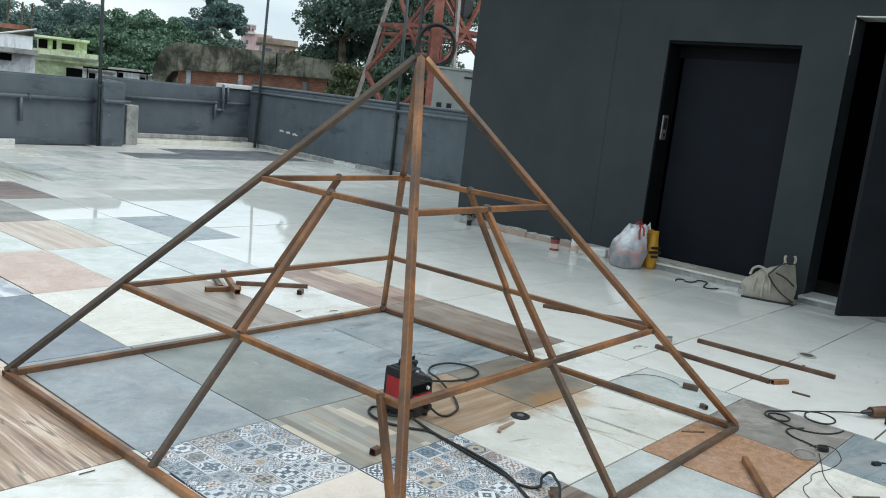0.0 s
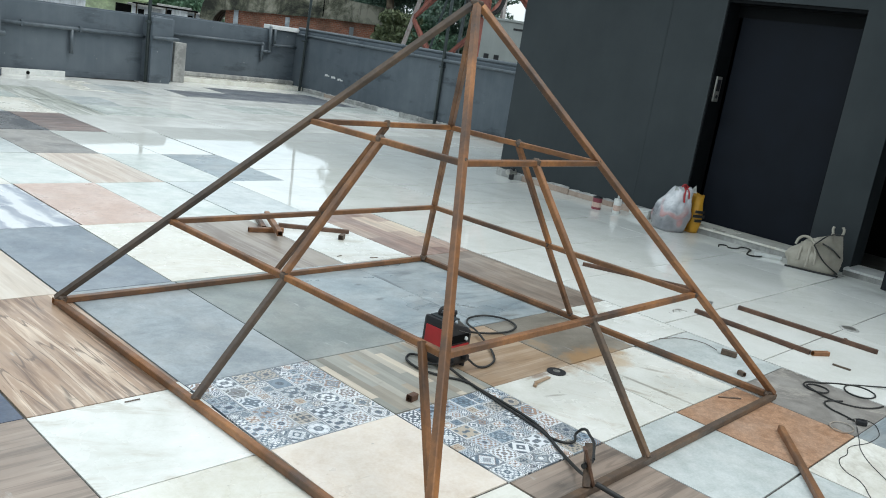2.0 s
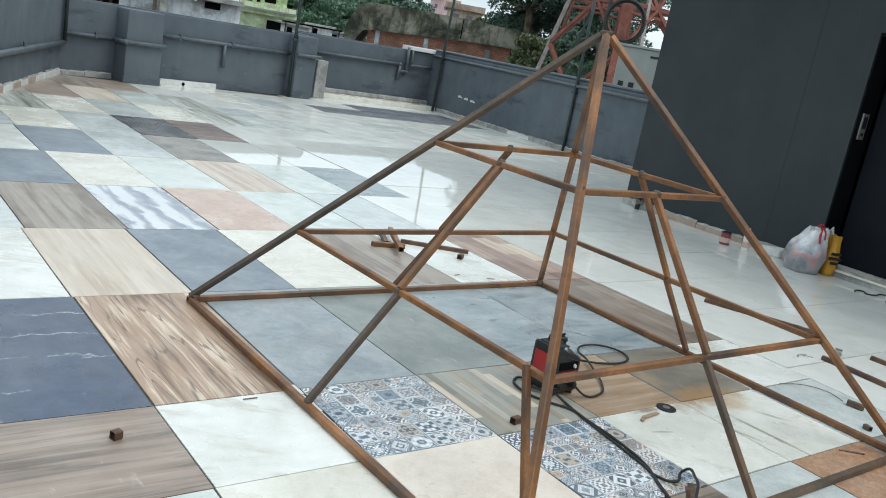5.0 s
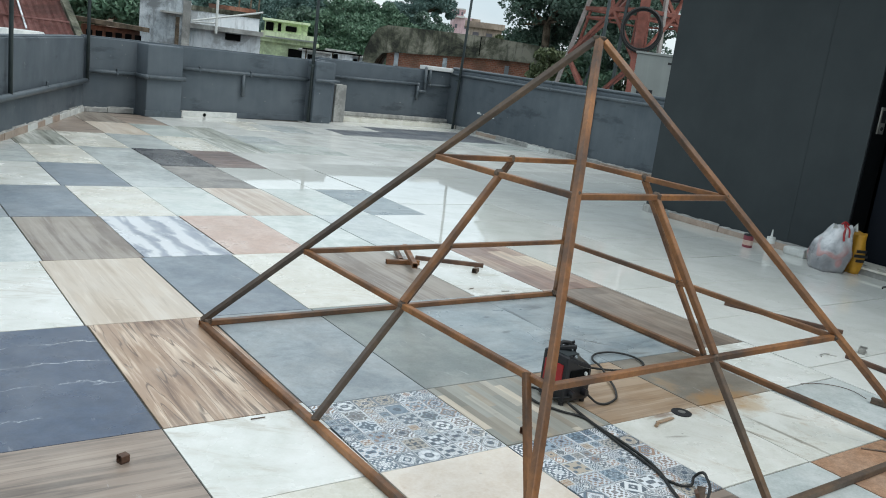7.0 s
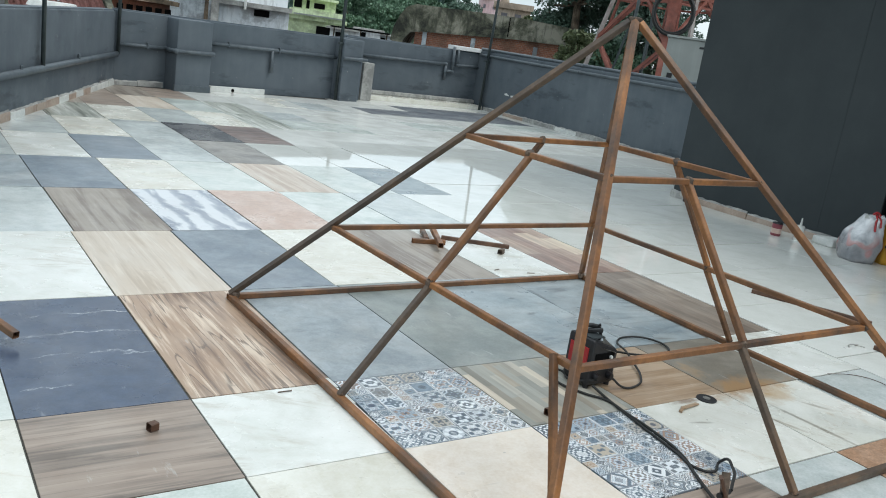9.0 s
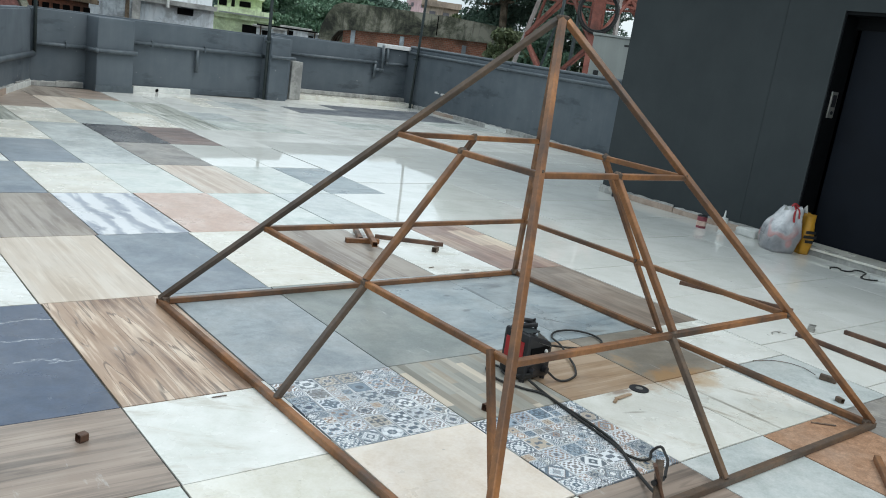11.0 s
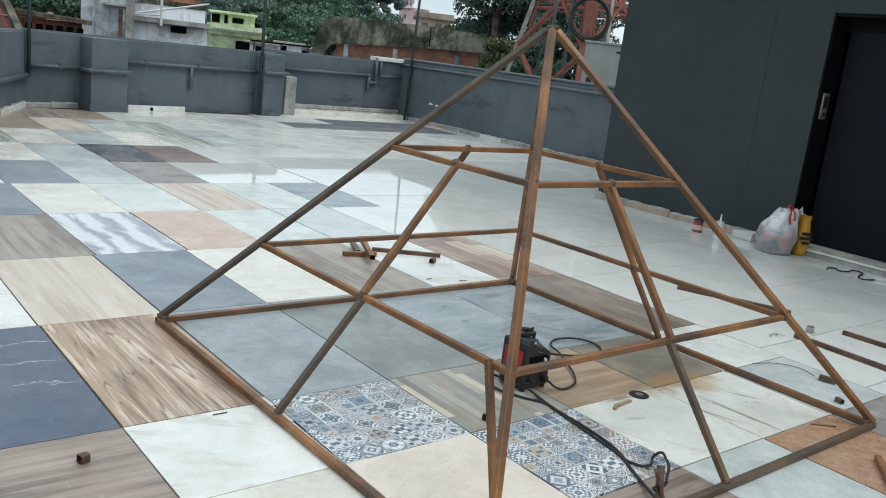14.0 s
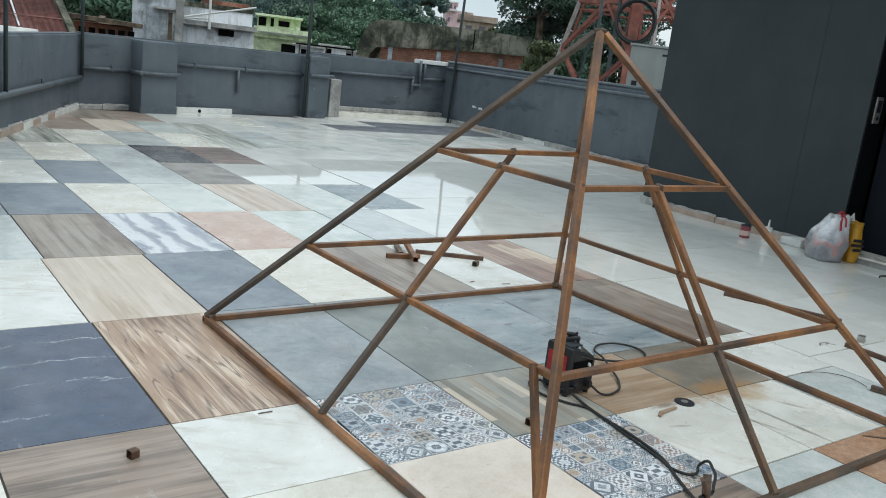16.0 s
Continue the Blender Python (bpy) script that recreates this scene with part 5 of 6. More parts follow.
# ---- bags and tins at the wall ----
def sack(name, at, turn, sx, sy, h, mat, label, seed, top=0.55, crease=0.05, cat="bag", peak=0.0, rag=0.16, lean=(0.0, 0.0)):
    """A slumped bag: rounded base, creased sides, gathered open mouth."""
    root = thing(name, label, cat, at, turn)
    q = bmesh.new()
    nseg, nlev = 40, 14
    lev = []
    for k in range(nlev):
        t = k / (nlev - 1)
        belly = (0.86 + 0.22 * math.sin(math.pi * min(1, t * 1.25))) * (1 - (1 - top) * max(0.0, (t - 0.35) / 0.65) ** 1.3)
        ring = []
        for i in range(nseg):
            a = 2 * math.pi * i / nseg
            c, s = math.cos(a), math.sin(a)
            sq = 1.0 / max(abs(c), abs(s)) ** 0.45
            w = 1 + crease * (2.2 * noise.noise(Vector((c * 2.1, s * 2.1, t * 2.4 + seed))) + 1.4 * noise.noise(Vector((c * 6, s * 6, t * 3 + seed * 3))) * (0.4 + t))
            z = h * t * (1 - peak * t * s * (0.6 + 0.4 * abs(s))) * (1 + rag * t * noise.noise(Vector((c * 1.6, s * 1.6, seed * 7))))
            ring.append(q.verts.new((sx * c * sq * belly * w * 0.5 + lean[0] * t * t, sy * s * sq * belly * w * 0.5 + lean[1] * t * t, z + 0.002)))
        lev.append(ring)
    for a, b in zip(lev, lev[1:]):
        for i in range(nseg):
            f = q.faces.new((a[i], a[(i + 1) % nseg], b[(i + 1) % nseg], b[i]))
            f.smooth = True
    q.faces.new(lev[0][::-1])
    mid = [q.verts.new((lean[0] + (v.co.x - lean[0]) * 0.75, lean[1] + (v.co.y - lean[1]) * 0.75, v.co.z - 0.35 * h)) for v in lev[-1]]
    for i in range(nseg):
        f = q.faces.new((lev[-1][i], lev[-1][(i + 1) % nseg], mid[(i + 1) % nseg], mid[i]))
        f.smooth = True
    q.faces.new(mid)
    part("body", q, mat, root)
    return root


def film_plastic():
    g = Graph("white_plastic_film", 0.3)
    n = g.noise(g.pos, 9.0, 5.0, 0.6, 0.6)
    sep = g.node("ShaderNodeSeparateXYZ")
    g.link(g.raw, sep.inputs[0])
    low = g.math("MULTIPLY", g.ramp(g.math("ADD", sep.outputs[2], g.math("MULTIPLY", g.noise(g.raw, 7.0, 3.0), 0.25)), [(0.30, (1, 1, 1)), (0.42, (0, 0, 0))]), 0.75)
    blob = g.ramp(g.noise(g.pos, 4.2, 1.5, 0.4), [(0.38, (0.13, 0.135, 0.15)), (0.46, (0.22, 0.21, 0.22)), (0.49, (0.42, 0.13, 0.12)), (0.56, (0.46, 0.24, 0.22)), (0.59, (0.34, 0.34, 0.35)), (0.66, (0.16, 0.17, 0.19))])
    col = g.mix(low, g.ramp(n, [(0.35, (0.48, 0.50, 0.52)), (0.6, (0.74, 0.74, 0.75))]), blob)
    return g.done(col, n, 0.5, 0.02, g.gloss(0.2, 0.4))


CLOTH = painted("beige_cloth", (0.33, 0.305, 0.25), (0.46, 0.43, 0.36), 0.9, 7.0, 0.3, 0.5)
YELLOWBAG = plain("yellow_bag", (0.56, 0.28, 0.02), 0.5, 0, 0.35, 6.0)
bag = sack("plastic_bag", (4.76, 1.23, 0), 60, 0.345, 0.29, 0.43, film_plastic(), "full white carrier bag with dark and red contents", 3.0, 0.62, 0.08, rag=0.07, lean=(-0.045, -0.075))
for pts, r in (([(-0.07, -0.06, 0.455), (-0.12, -0.045, 0.43), (-0.15, -0.03, 0.37), (-0.168, -0.03, 0.31)], 0.010), ([(-0.07, -0.06, 0.455), (-0.135, -0.075, 0.42), (-0.172, -0.07, 0.35)], 0.008), ([(-0.085, -0.02, 0.45), (-0.09, -0.05, 0.475), (-0.095, -0.09, 0.45)], 0.009)):
    tube("tie", pts, r, RED, bag)["label"] = "red tied handle"
for a, b, c in (((-0.02, -0.16, 0.40), (-0.10, -0.19, 0.40), (-0.05, -0.20, 0.475)), ((-0.03, 0.02, 0.40), (-0.10, 0.0, 0.40), (-0.06, 0.02, 0.455))):
    bm = bmesh.new()
    bm.faces.new([bm.verts.new(p) for p in (a, b, c)])
    bmesh.ops.solidify(bm, geom=bm.faces[:], thickness=0.004)
    part("handle_ear", bm, WHITE_STONE, bag, "crumpled white handle ear")
sack("yellow_sack", (4.985, 1.10, 0), 58, 0.22, 0.12, 0.385, YELLOWBAG, "yellow paper sack standing behind the carrier bag", 8.0, 1.0, 0.025, rag=0.04)
ysack = bpy.data.objects["yellow_sack"]
for z, w in ((0.21, 0.10), (0.165, 0.13), (0.12, 0.08)):
    bm = bmesh.new()
    box(bm, -0.128, -0.122, -w / 2, w / 2, z, z + 0.028, bevel=0.002)
    part("print_bar", bm, BLACK_PLASTIC, ysack, "dark unreadable print")
cbag = sack("cloth_bag", (4.82, -0.20, 0), 20, 0.27, 0.50, 0.33, CLOTH, "slumped beige canvas tool bag with dark piping", 5.0, 0.62, 0.10, peak=0.24)
for pts in ([(-0.09, 0.19, 0.25), (-0.10, 0.16, 0.325), (-0.10, 0.10, 0.345), (-0.11, 0.03, 0.30), (-0.135, -0.01, 0.20), (-0.15, -0.02, 0.08)], [(-0.02, -0.20, 0.38), (-0.02, -0.215, 0.47), (-0.02, -0.20, 0.50)], [(-0.02, -0.14, 0.38), (-0.02, -0.115, 0.46), (-0.02, -0.12, 0.49)]):
    tube("handle", pts, 0.013, CLOTH, cbag)
for pts in ([(-0.145, 0.14, 0.10), (-0.13, 0.13, 0.24)], [(-0.155, 0.05, 0.04), (-0.14, 0.05, 0.26)]):
    tube("strap", pts, 0.015, CLOTH, cbag)
tube("piping", [(-0.13, 0.24, 0.01), (-0.155, 0.0, 0.012), (-0.14, -0.26, 0.01)], 0.010, RUBBER, cbag)["label"] = "dark edge piping"
bm = bmesh.new()
quad = [bm.verts.new(p) for p in ((-0.135, 0.02, 0.27), (-0.165, -0.10, 0.13), (-0.16, -0.25, 0.04), (-0.10, -0.27, 0.18), (-0.04, -0.22, 0.41), (-0.05, -0.12, 0.40))]
bm.faces.new(quad)
bmesh.ops.solidify(bm, geom=bm.faces[:], thickness=0.014)
part("flap", bm, CLOTH, cbag, "stiff folded canvas flap")
for pts in ([(-0.14, 0.02, 0.28), (-0.175, -0.10, 0.14), (-0.17, -0.25, 0.04)], [(-0.12, -0.05, 0.31), (-0.12, -0.15, 0.27), (-0.115, -0.24, 0.20)], [(-0.135, 0.02, 0.285), (-0.06, -0.12, 0.41), (-0.05, -0.22, 0.42)]):
    tube("piping", pts, 0.007, RUBBER, cbag)
cbag.scale = (0.88, 0.88, 0.86)
ext = thing("power_adapter", "white power adapter lying beside the canvas bag", "adapter", (4.79, 0.17, 0), -58)
bm = bmesh.new()
box(bm, -0.13, 0.11, -0.026, 0.026, 0.0, 0.034, bevel=0.010)
part("body", bm, WHITE_STONE, ext)
to_adapter = pose(4.79, 0.17, 0, 0, 0, -58).inverted()
lead = [(4.62, 0.59), (4.70, 0.62), (4.76, 0.585), (4.70, 0.52), (4.78, 0.475), (4.90, 0.485), (4.91, 0.42), (4.74, 0.35), (4.62, 0.285), (4.66, 0.235), (4.76, 0.235), (4.73, 0.285)]
tube("lead", [tuple(to_adapter @ Vector((x, y, 0.008))) for x, y in lead], 0.0065, RUBBER, ext)["label"] = "black lead"


def tin(name, at, r, h, mats, label, nozzle=False):
    root = thing(name, label, "tin", at)
    q = bmesh.new()
    cylinder(q, (0, 0, 0), (0, 0, h), r, seg=24)
    part("body", q, mats[0], root)
    q = bmesh.new()
    cylinder(q, (0, 0, h * 0.2), (0, 0, h * 0.62), r * 1.02, seg=24, caps=False)
    part("label_band", q, mats[1], root, "pale printed band")
    q = bmesh.new()
    cylinder(q, (0, 0, h), (0, 0, h * 1.08), r * 1.04, r, 24)
    part("lid", q, mats[2], root)
    if nozzle:
        q = bmesh.new()
        cylinder(q, (0, 0, h * 1.08), (0, 0, h * 1.62), r * 0.34, r * 0.14, 16)
        part("nozzle", q, mats[2], root)


MAROON = plain("maroon_print", (0.22, 0.045, 0.06), 0.4)
tin("paint_tin", (4.74, 2.07, 0), 0.050, 0.12, (MAROON, SALMON, BLACK_PLASTIC), "small maroon and white paint tin")
tin("sealant_bottle", (4.82, 1.87, 0), 0.040, 0.14, (WHITE_STONE, SALMON, WHITE_STONE), "white nozzle bottle beside the paint tin", True)
lump = thing("cement_lump", "rough white stone offcut against the wall", "stone", (5.01, 1.69, 0), 88)
bm = bmesh.new()
box(bm, -0.12, 0.12, -0.05, 0.05, 0, 0.115, bevel=0.02)
for v in bm.verts:
    v.co.z *= 0.8 + 0.35 * noise.noise(v.co * 7)
part("stone", bm, WHITE_STONE, lump)
tap = thing("floor_fitting", "small dark pipe fitting by the wall foot", "pipe fitting", (5.02, 3.50, 0))
bm = bmesh.new()
cylinder(bm, (0, 0, 0), (0, 0, 0.14), 0.03)
part("stem", bm, BLACK_PLASTIC, tap)
bm = bmesh.new()
cylinder(bm, (-0.08, 0, 0.09), (0.05, 0, 0.09), 0.035)
part("elbow", bm, STEEL, tap)

# row of bare plaster chips in the paint of the east wall
for k in range(9):
    y = 10.72 + 0.075 * k - 0.03 * (k % 3)
    bm = bmesh.new()
    box(bm, -0.003, 0.0, -0.045 + 0.01 * (k % 4), 0.04, -0.012, 0.014 + 0.006 * (k % 3), bevel=0.001)
    chip = part("paint_chip", bm, WHITE_STONE, bpy.data.objects["wall_east"])
    chip.matrix_basis = pose(8.06 + (y - 9.0) * 0.16 / 3.5 - 0.001, y, 0.405 + 0.005 * k + 0.010 * math.sin(k * 2.1), 0, 0, -2.6)

# ---- ground and town beyond the terrace ----
bm = bmesh.new()
bmesh.ops.create_grid(bm, x_segments=24, y_segments=24, size=1500, matrix=Matrix.Translation((0, 0, -9)))
tagged(mesh_object("ground", bm, EARTH), "far town ground below the roof terrace", "ground", kind="structure")
bm = bmesh.new()
box(bm, -8.5, 8.1, -9.0, 10.6, -9, -0.31)
tagged(mesh_object("building_below", bm, PARAPET), "grey storeys under the terrace", "building", kind="structure")


def out(bearing, d, z=0.0):
    """A place seen from the terrace at that bearing and distance; the ground falls away gently."""
    return (-2.79 + d * math.sin(radians(bearing)), -2.91 + d * math.cos(radians(bearing)), z - 0.0085 * d)


def facade(name, b0, b1, d, label, cat="building"):
    """A thing whose x axis runs from bearing b0 to b1 at that distance, y away from the terrace. Returns it and its length."""
    a, b = Vector(out(b0, d)), Vector(out(b1, d))
    root = thing(name, label, cat, tuple(a), math.degrees(math.atan2((b - a).y, (b - a).x)))
    return root, (b - a).length


def block(root, name, x0, x1, y0, y1, z0, z1, mat, label="", bevel=0.0):
    q = bmesh.new()
    box(q, x0, x1, y0, y1, z0, z1, bevel=bevel)
    return part(name, q, mat, root, label)


# mossy vaulted shed with a brick wall
def brick_skin(name):
    g = Graph(name, 0.9)
    b = g.node("ShaderNodeTexBrick")
    turn = g.node("ShaderNodeMapping")
    g.link(g.raw, turn.inputs[0])
    turn.inputs["Rotation"].default_value = (radians(-90), 0, 0)
    g.link(turn.outputs[0], b.inputs["Vector"])
    b.inputs["Scale"].default_value = 4.4
    b.inputs["Color1"].default_value, b.inputs["Color2"].default_value = (0.36, 0.14, 0.08, 1), (0.24, 0.085, 0.05, 1)
    b.inputs["Mortar"].default_value = (0.30, 0.24, 0.19, 1)
    n = g.noise(g.pos, 1.1, 7.0, 0.65)
    col = g.mix(g.ramp(n, [(0.45, (0, 0, 0)), (0.62, (0.75,) * 3)]), b.outputs[0], (0.13, 0.075, 0.05))
    col = g.mix(g.ramp(g.noise(g.scaled(g.pos, (1.2, 1.0, 0.6)), 1.7, 5.0), [(0.62, (0, 0, 0)), (0.7, (0.7,) * 3)]), col, (0.40, 0.36, 0.31))
    return g.done(col, n, 0.3, 0.02)


shed, L = facade("vaulted_shed", 29.6, 41.05, 28, "old shed with mossy concrete vault over red brick")
q = bmesh.new()
prof = [(0.0, 1.30), (0.06, 1.70), (0.22, 2.10), (0.42, 2.38), (0.70, 2.50), (L * 0.35, 2.52), (L * 0.7, 2.54), (L, 2.46), (L + 0.02, 1.90), (L * 0.7, 1.86), (L * 0.35, 1.74), (0.95, 1.68), (0.62, 1.62), (0.45, 1.42), (0.36, 1.20)]
fr = [q.verts.new((x, -0.25 + 0.05 * noise.noise(Vector((x, z, 0))), z)) for x, z in prof]
bk = [q.verts.new((x, 4.0, z + (-0.25 if i < 8 else 0.0))) for i, (x, z) in enumerate(prof)]
q.faces.new(fr)
q.faces.new(bk[::-1])
for i in range(len(prof)):
    j = (i + 1) % len(prof)
    q.faces.new((fr[i], fr[j], bk[j], bk[i]))
bmesh.ops.recalc_face_normals(q, faces=q.faces[:])
part("vault", q, MOSS, shed, "black-stained mossy concrete")
q = bmesh.new()
box(q, 0.75, L - 0.22, 0.0, 3.6, -9, 1.98)
part("wall", q, brick_skin("old_brick"), shed, "patched red brick wall")
for x in (1.0, L * 0.46, L * 0.82):
    block(shed, "pier", x, x + 0.14, -0.06, 0.1, -9, 1.72, GREYWASH, "bare plaster pier")
block(shed, "joint", L * 0.66, L * 0.665, -0.30, -0.1, 1.9, 2.5, DARK, "open joint in the vault")

# limewashed house with a grey stair tower
house, L = facade("limewashed_house", 15.5, 22.95, 24, "weathered white and grey plastered house behind the parapet", "house")
gx = L * 0.40
block(house, "tower_wall", 0.0, gx, 0.0, 4.0, -9, 2.30, GREYWASH, "stained grey plaster wall")
block(house, "corner_strip", gx - 0.18, gx + 0.02, -0.03, 0.1, -9, 2.30, CEMENT, "darker plaster corner")
block(house, "lower_wall", gx + 0.02, L, 0.25, 4.0, -9, 1.62, LIME, "white limewashed wall")
block(house, "slab", gx + 0.02, L + 0.05, -0.05, 4.0, 1.62, 1.74, CEMENT, "black-stained concrete slab edge")
block(house, "upper_wall", gx + 0.02, L - 0.05, 0.45, 4.0, 1.74, 2.20, LIME, "peeling white upper wall")
win = block(house, "window", L * 0.70, L * 0.83, 0.20, 0.26, 1.42, 1.59, DARK, "dark window opening")
block(house, "awning", gx * 0.42, gx * 0.85, -0.35, 0.0, 1.92, 1.97, CEMENT, "small concrete window hood")
block(house, "slot", gx * 0.72, gx * 0.80, -0.02, 0.02, 1.10, 1.85, BARK, "brown slot window")
q = bmesh.new()
cylinder(q, (L * 0.62, -0.12, 1.55), (L * 0.62, -0.12, 3.4), 0.035)
part("downpipe", q, WHITE_STONE, house, "white upright pipe")
q = bmesh.new()
cylinder(q, (gx + 0.05, -0.12, 1.80), (L, -0.12, 2.25), 0.025)
cylinder(q, (gx + 0.05, -0.12, 1.78), (L * 0.62, -0.12, 1.82), 0.02)
part("brace_pipe", q, WHITE_STONE, house, "white slanting pipe")
block(house, "stain_band", gx + 0.02, L - 0.03, 0.43, 0.47, 2.08, 2.21, MOSS, "black-stained top edge")
block(house, "roof_rubble", L * 0.55, L * 0.95, 0.5, 1.6, 2.20, 2.32, BRICKWALL, "rough brick parapet")
for x in (L * 0.80, L * 0.90, L * 0.97):
    q = bmesh.new()
    cylinder(q, (x, 0.6, 2.15), (x + 0.03, 0.6, 2.9), 0.022)
    part("rebar_post", q, BARK, house, "rusty upright rod")

# yellow-green house
yh, L = facade("yellow_green_house", 22.9, 26.5, 40, "pale yellow-green plastered house with balconies", "house")
block(yh, "lower_wall", 0.0, L, 0.0, 6, -9, 1.55, YELLOW)
block(yh, "band", -0.1, L + 0.1, -0.25, 6, 1.55, 1.70, YELLOW, "projecting floor band")
block(yh, "balcony", 0.0, L * 0.98, -0.45, 0.0, 1.70, 2.0, YELLOW, "solid balcony parapet")
block(yh, "upper_wall", 0.1, L * 0.82, 1.0, 6, 1.70, 2.48, YELLOW)
block(yh, "roof_slab", 0.0, L * 0.86, 0.6, 6, 2.48, 2.58, YELLOW, "thin flat roof slab")
for x0, x1, z0, z1 in ((0.15, 0.5, 2.05, 2.42), (L * 0.42, L * 0.62, 2.1, 2.34), (0.7, 0.85, 2.05, 2.42), (L * 0.5, L * 0.75, 0.9, 1.35)):
    block(yh, "window", x0, x1, -0.03 if z0 < 1.7 else 0.95, 0.05 if z0 < 1.7 else 1.02, z0, z1, DARK, "dark window opening")
block(yh, "rail", 0.2, L, -0.5, -0.44, 1.74, 1.80, OLIVE, "dark stained band")

# red sheet roof and low brown roof
rr, L = facade("red_roof_house", 6.5, 11.8, 18, "low house under a faded red corrugated roof", "house")
q = bmesh.new()
n = 44
lo, hi = [], []
for i in range(n + 1):
    u = i / n
    dz = 0.018 * math.sin(i * 1.9)
    lo.append(q.verts.new((L * 1.10 * u, 0.0, 0.95 + dz)))
    hi.append(q.verts.new((-0.45 + (L * 0.78 + 0.45) * u, 2.6, 2.35 + dz)))
for i in range(n):
    q.faces.new((lo[i], lo[i + 1], hi[i + 1], hi[i]))
bmesh.ops.solidify(q, geom=q.faces[:], thickness=0.03)
part("roof", q, REDROOF, rr, "faded red sheet roofing")
for x0, x1 in ((L * 1.12, L * 0.79), (-0.03, -0.48)):
    q = bmesh.new()
    bar(q, (x0, -0.03, 0.95), (x1, 2.6, 2.40), 0.14, 0.10, hollow=False)
    part("verge_board", q, MOSS, rr, "weathered dark verge")
block(rr, "wall", 0.1, L * 0.95, 0.3, 3.0, -9, 0.92, BRICKWALL)
for u, k in ((0.30, 1), (0.58, 0)):
    q = bmesh.new()
    y, z = 2.6 * u, 0.97 + 1.40 * u
    bar(q, (-0.45 * u, y, z), (L * (1.10 - 0.32 * u), y, z), 0.03, 0.03, hollow=False)
    part("sheet_lap", q, REDROOF, rr)
q = bmesh.new()
bar(q, (L * 0.52, 0.4, 1.18), (L * 0.40, 1.5, 1.78), 0.035, 0.02, hollow=False)
part("pale_patch", q, LIME, rr, "pale streak of mended sheet")
dk, L = facade("dark_shed", 2.0, 6.4, 17.2, "dark weathered wooden shed", "shed")
block(dk, "wall", 0.0, L, 0.0, 2.5, -9, 2.2, weathered("grey_boards", (0.08, 0.085, 0.085), (0.03, 0.03, 0.03), (0.15, 0.15, 0.15), 2.0))
block(dk, "roof", -0.1, L + 0.1, -0.2, 2.6, 2.2, 2.3, CEMENT)

lr, L = facade("low_brown_house", 12.2, 15.6, 21, "low shed with a dark tiled roof over brick arches", "house")
q = bmesh.new()
bar(q, (-0.2, 0.6, 1.50), (L + 0.2, 0.6, 1.42), 1.2, 0.10, hollow=False)
part("roof", q, BARK, lr, "dark mossy roof")
block(lr, "wall", 0.0, L, 0.2, 1.5, -9, 1.38, BRICKWALL)
for i in range(6):
    block(lr, "arch_opening", 0.1 + i * L / 6, 0.1 + i * L / 6 + L / 9, 0.15, 0.22, 0.9, 1.28, DARK, "dark arched opening")
bk, L = facade("tan_gable_house", 13.6, 16.4, 32, "distant tan gabled house", "house")
block(bk, "wall", 0.0, L, 0.0, 3, -9, 2.2, TANWALL)
q = bmesh.new()
bar(q, (-0.1, 0, 3.6), (L, 0, 2.1), 0.8, 0.12, hollow=False)
part("roof", q, BARK, bk)

# sheds, pink and tan blocks far off
for b0, b1, d, z1, mat, lab in ((27.3, 28.9, 36, 1.48, LIME, "small white shed far behind the parapet"), (25.6, 27.4, 33, 1.36, LIME, "low white wall far behind the parapet"), (28.6, 30.2, 38, 1.36, GREYWASH, "low grey shed far behind the parapet")):
    sh, L = facade("shed", b0, b1, d, lab, "shed")
    block(sh, "wall", 0.0, L, 0.0, 2.0, -9, z1, mat)
    block(sh, "roof", -0.15, L + 0.15, -0.2, 2.0, z1, z1 + 0.06, CEMENT)
    block(sh, "opening", L * 0.2, L * 0.4, -0.02, 0.02, z1 - 0.35, z1 - 0.1, DARK)
car, L = facade("dark_awning", 25.6, 29.5, 31, "dark sheet awning on posts far behind the parapet", "awning")
block(car, "sheet", 0.0, L, 0.0, 1.0, 1.42, 1.47, DARK)
for k in (0.05, 0.5, 0.95):
    block(car, "post", L * k, L * k + 0.05, 0.4, 0.46, -9, 1.42, BARK)
pk, L = facade("pink_block", 35.0, 36.5, 90, "distant pink apartment block", "building")
block(pk, "wall", 0.0, L, 0.0, 8, -9, 6.55, PINK)
block(pk, "top_storey", 0.1, L * 0.55, 0.5, 8, 6.55, 7.3, PINK, "pale set-back top storey")
block(pk, "roof_slab", 0.0, L * 0.62, 0.3, 8, 7.3, 7.42, WHITE_STONE, "white flat roof slab")
for i in range(3):
    block(pk, "top_window", 0.22 + i * 0.4, 0.42 + i * 0.4, 0.45, 0.55, 6.75, 7.05, PANE_FAR)
for i in range(2):
    for k in range(3):
        block(pk, "window", 0.5 + i * 1.0, 0.75 + i * 1.0, -0.05, 0.05, 3.0 + k * 1.2, 3.4 + k * 1.2, PANE_FAR)
block(pk, "balcony", 0.0, L * 0.6, -0.5, 0.0, 6.45, 6.62, WHITE_STONE)
tb, L = facade("tan_block", 36.15, 38.45, 70, "distant tan block with a stained roof edge", "building")
block(tb, "wall", 0.0, L, 0.0, 6, -9, 4.75, TANWALL)
block(tb, "cornice", -0.2, L + 0.2, -0.4, 6, 4.75, 5.2, TANWALL, "stained roof slab")
block(tb, "roof_room", L * 0.1, L * 0.35, 1, 5, 5.2, 5.45, TANWALL)
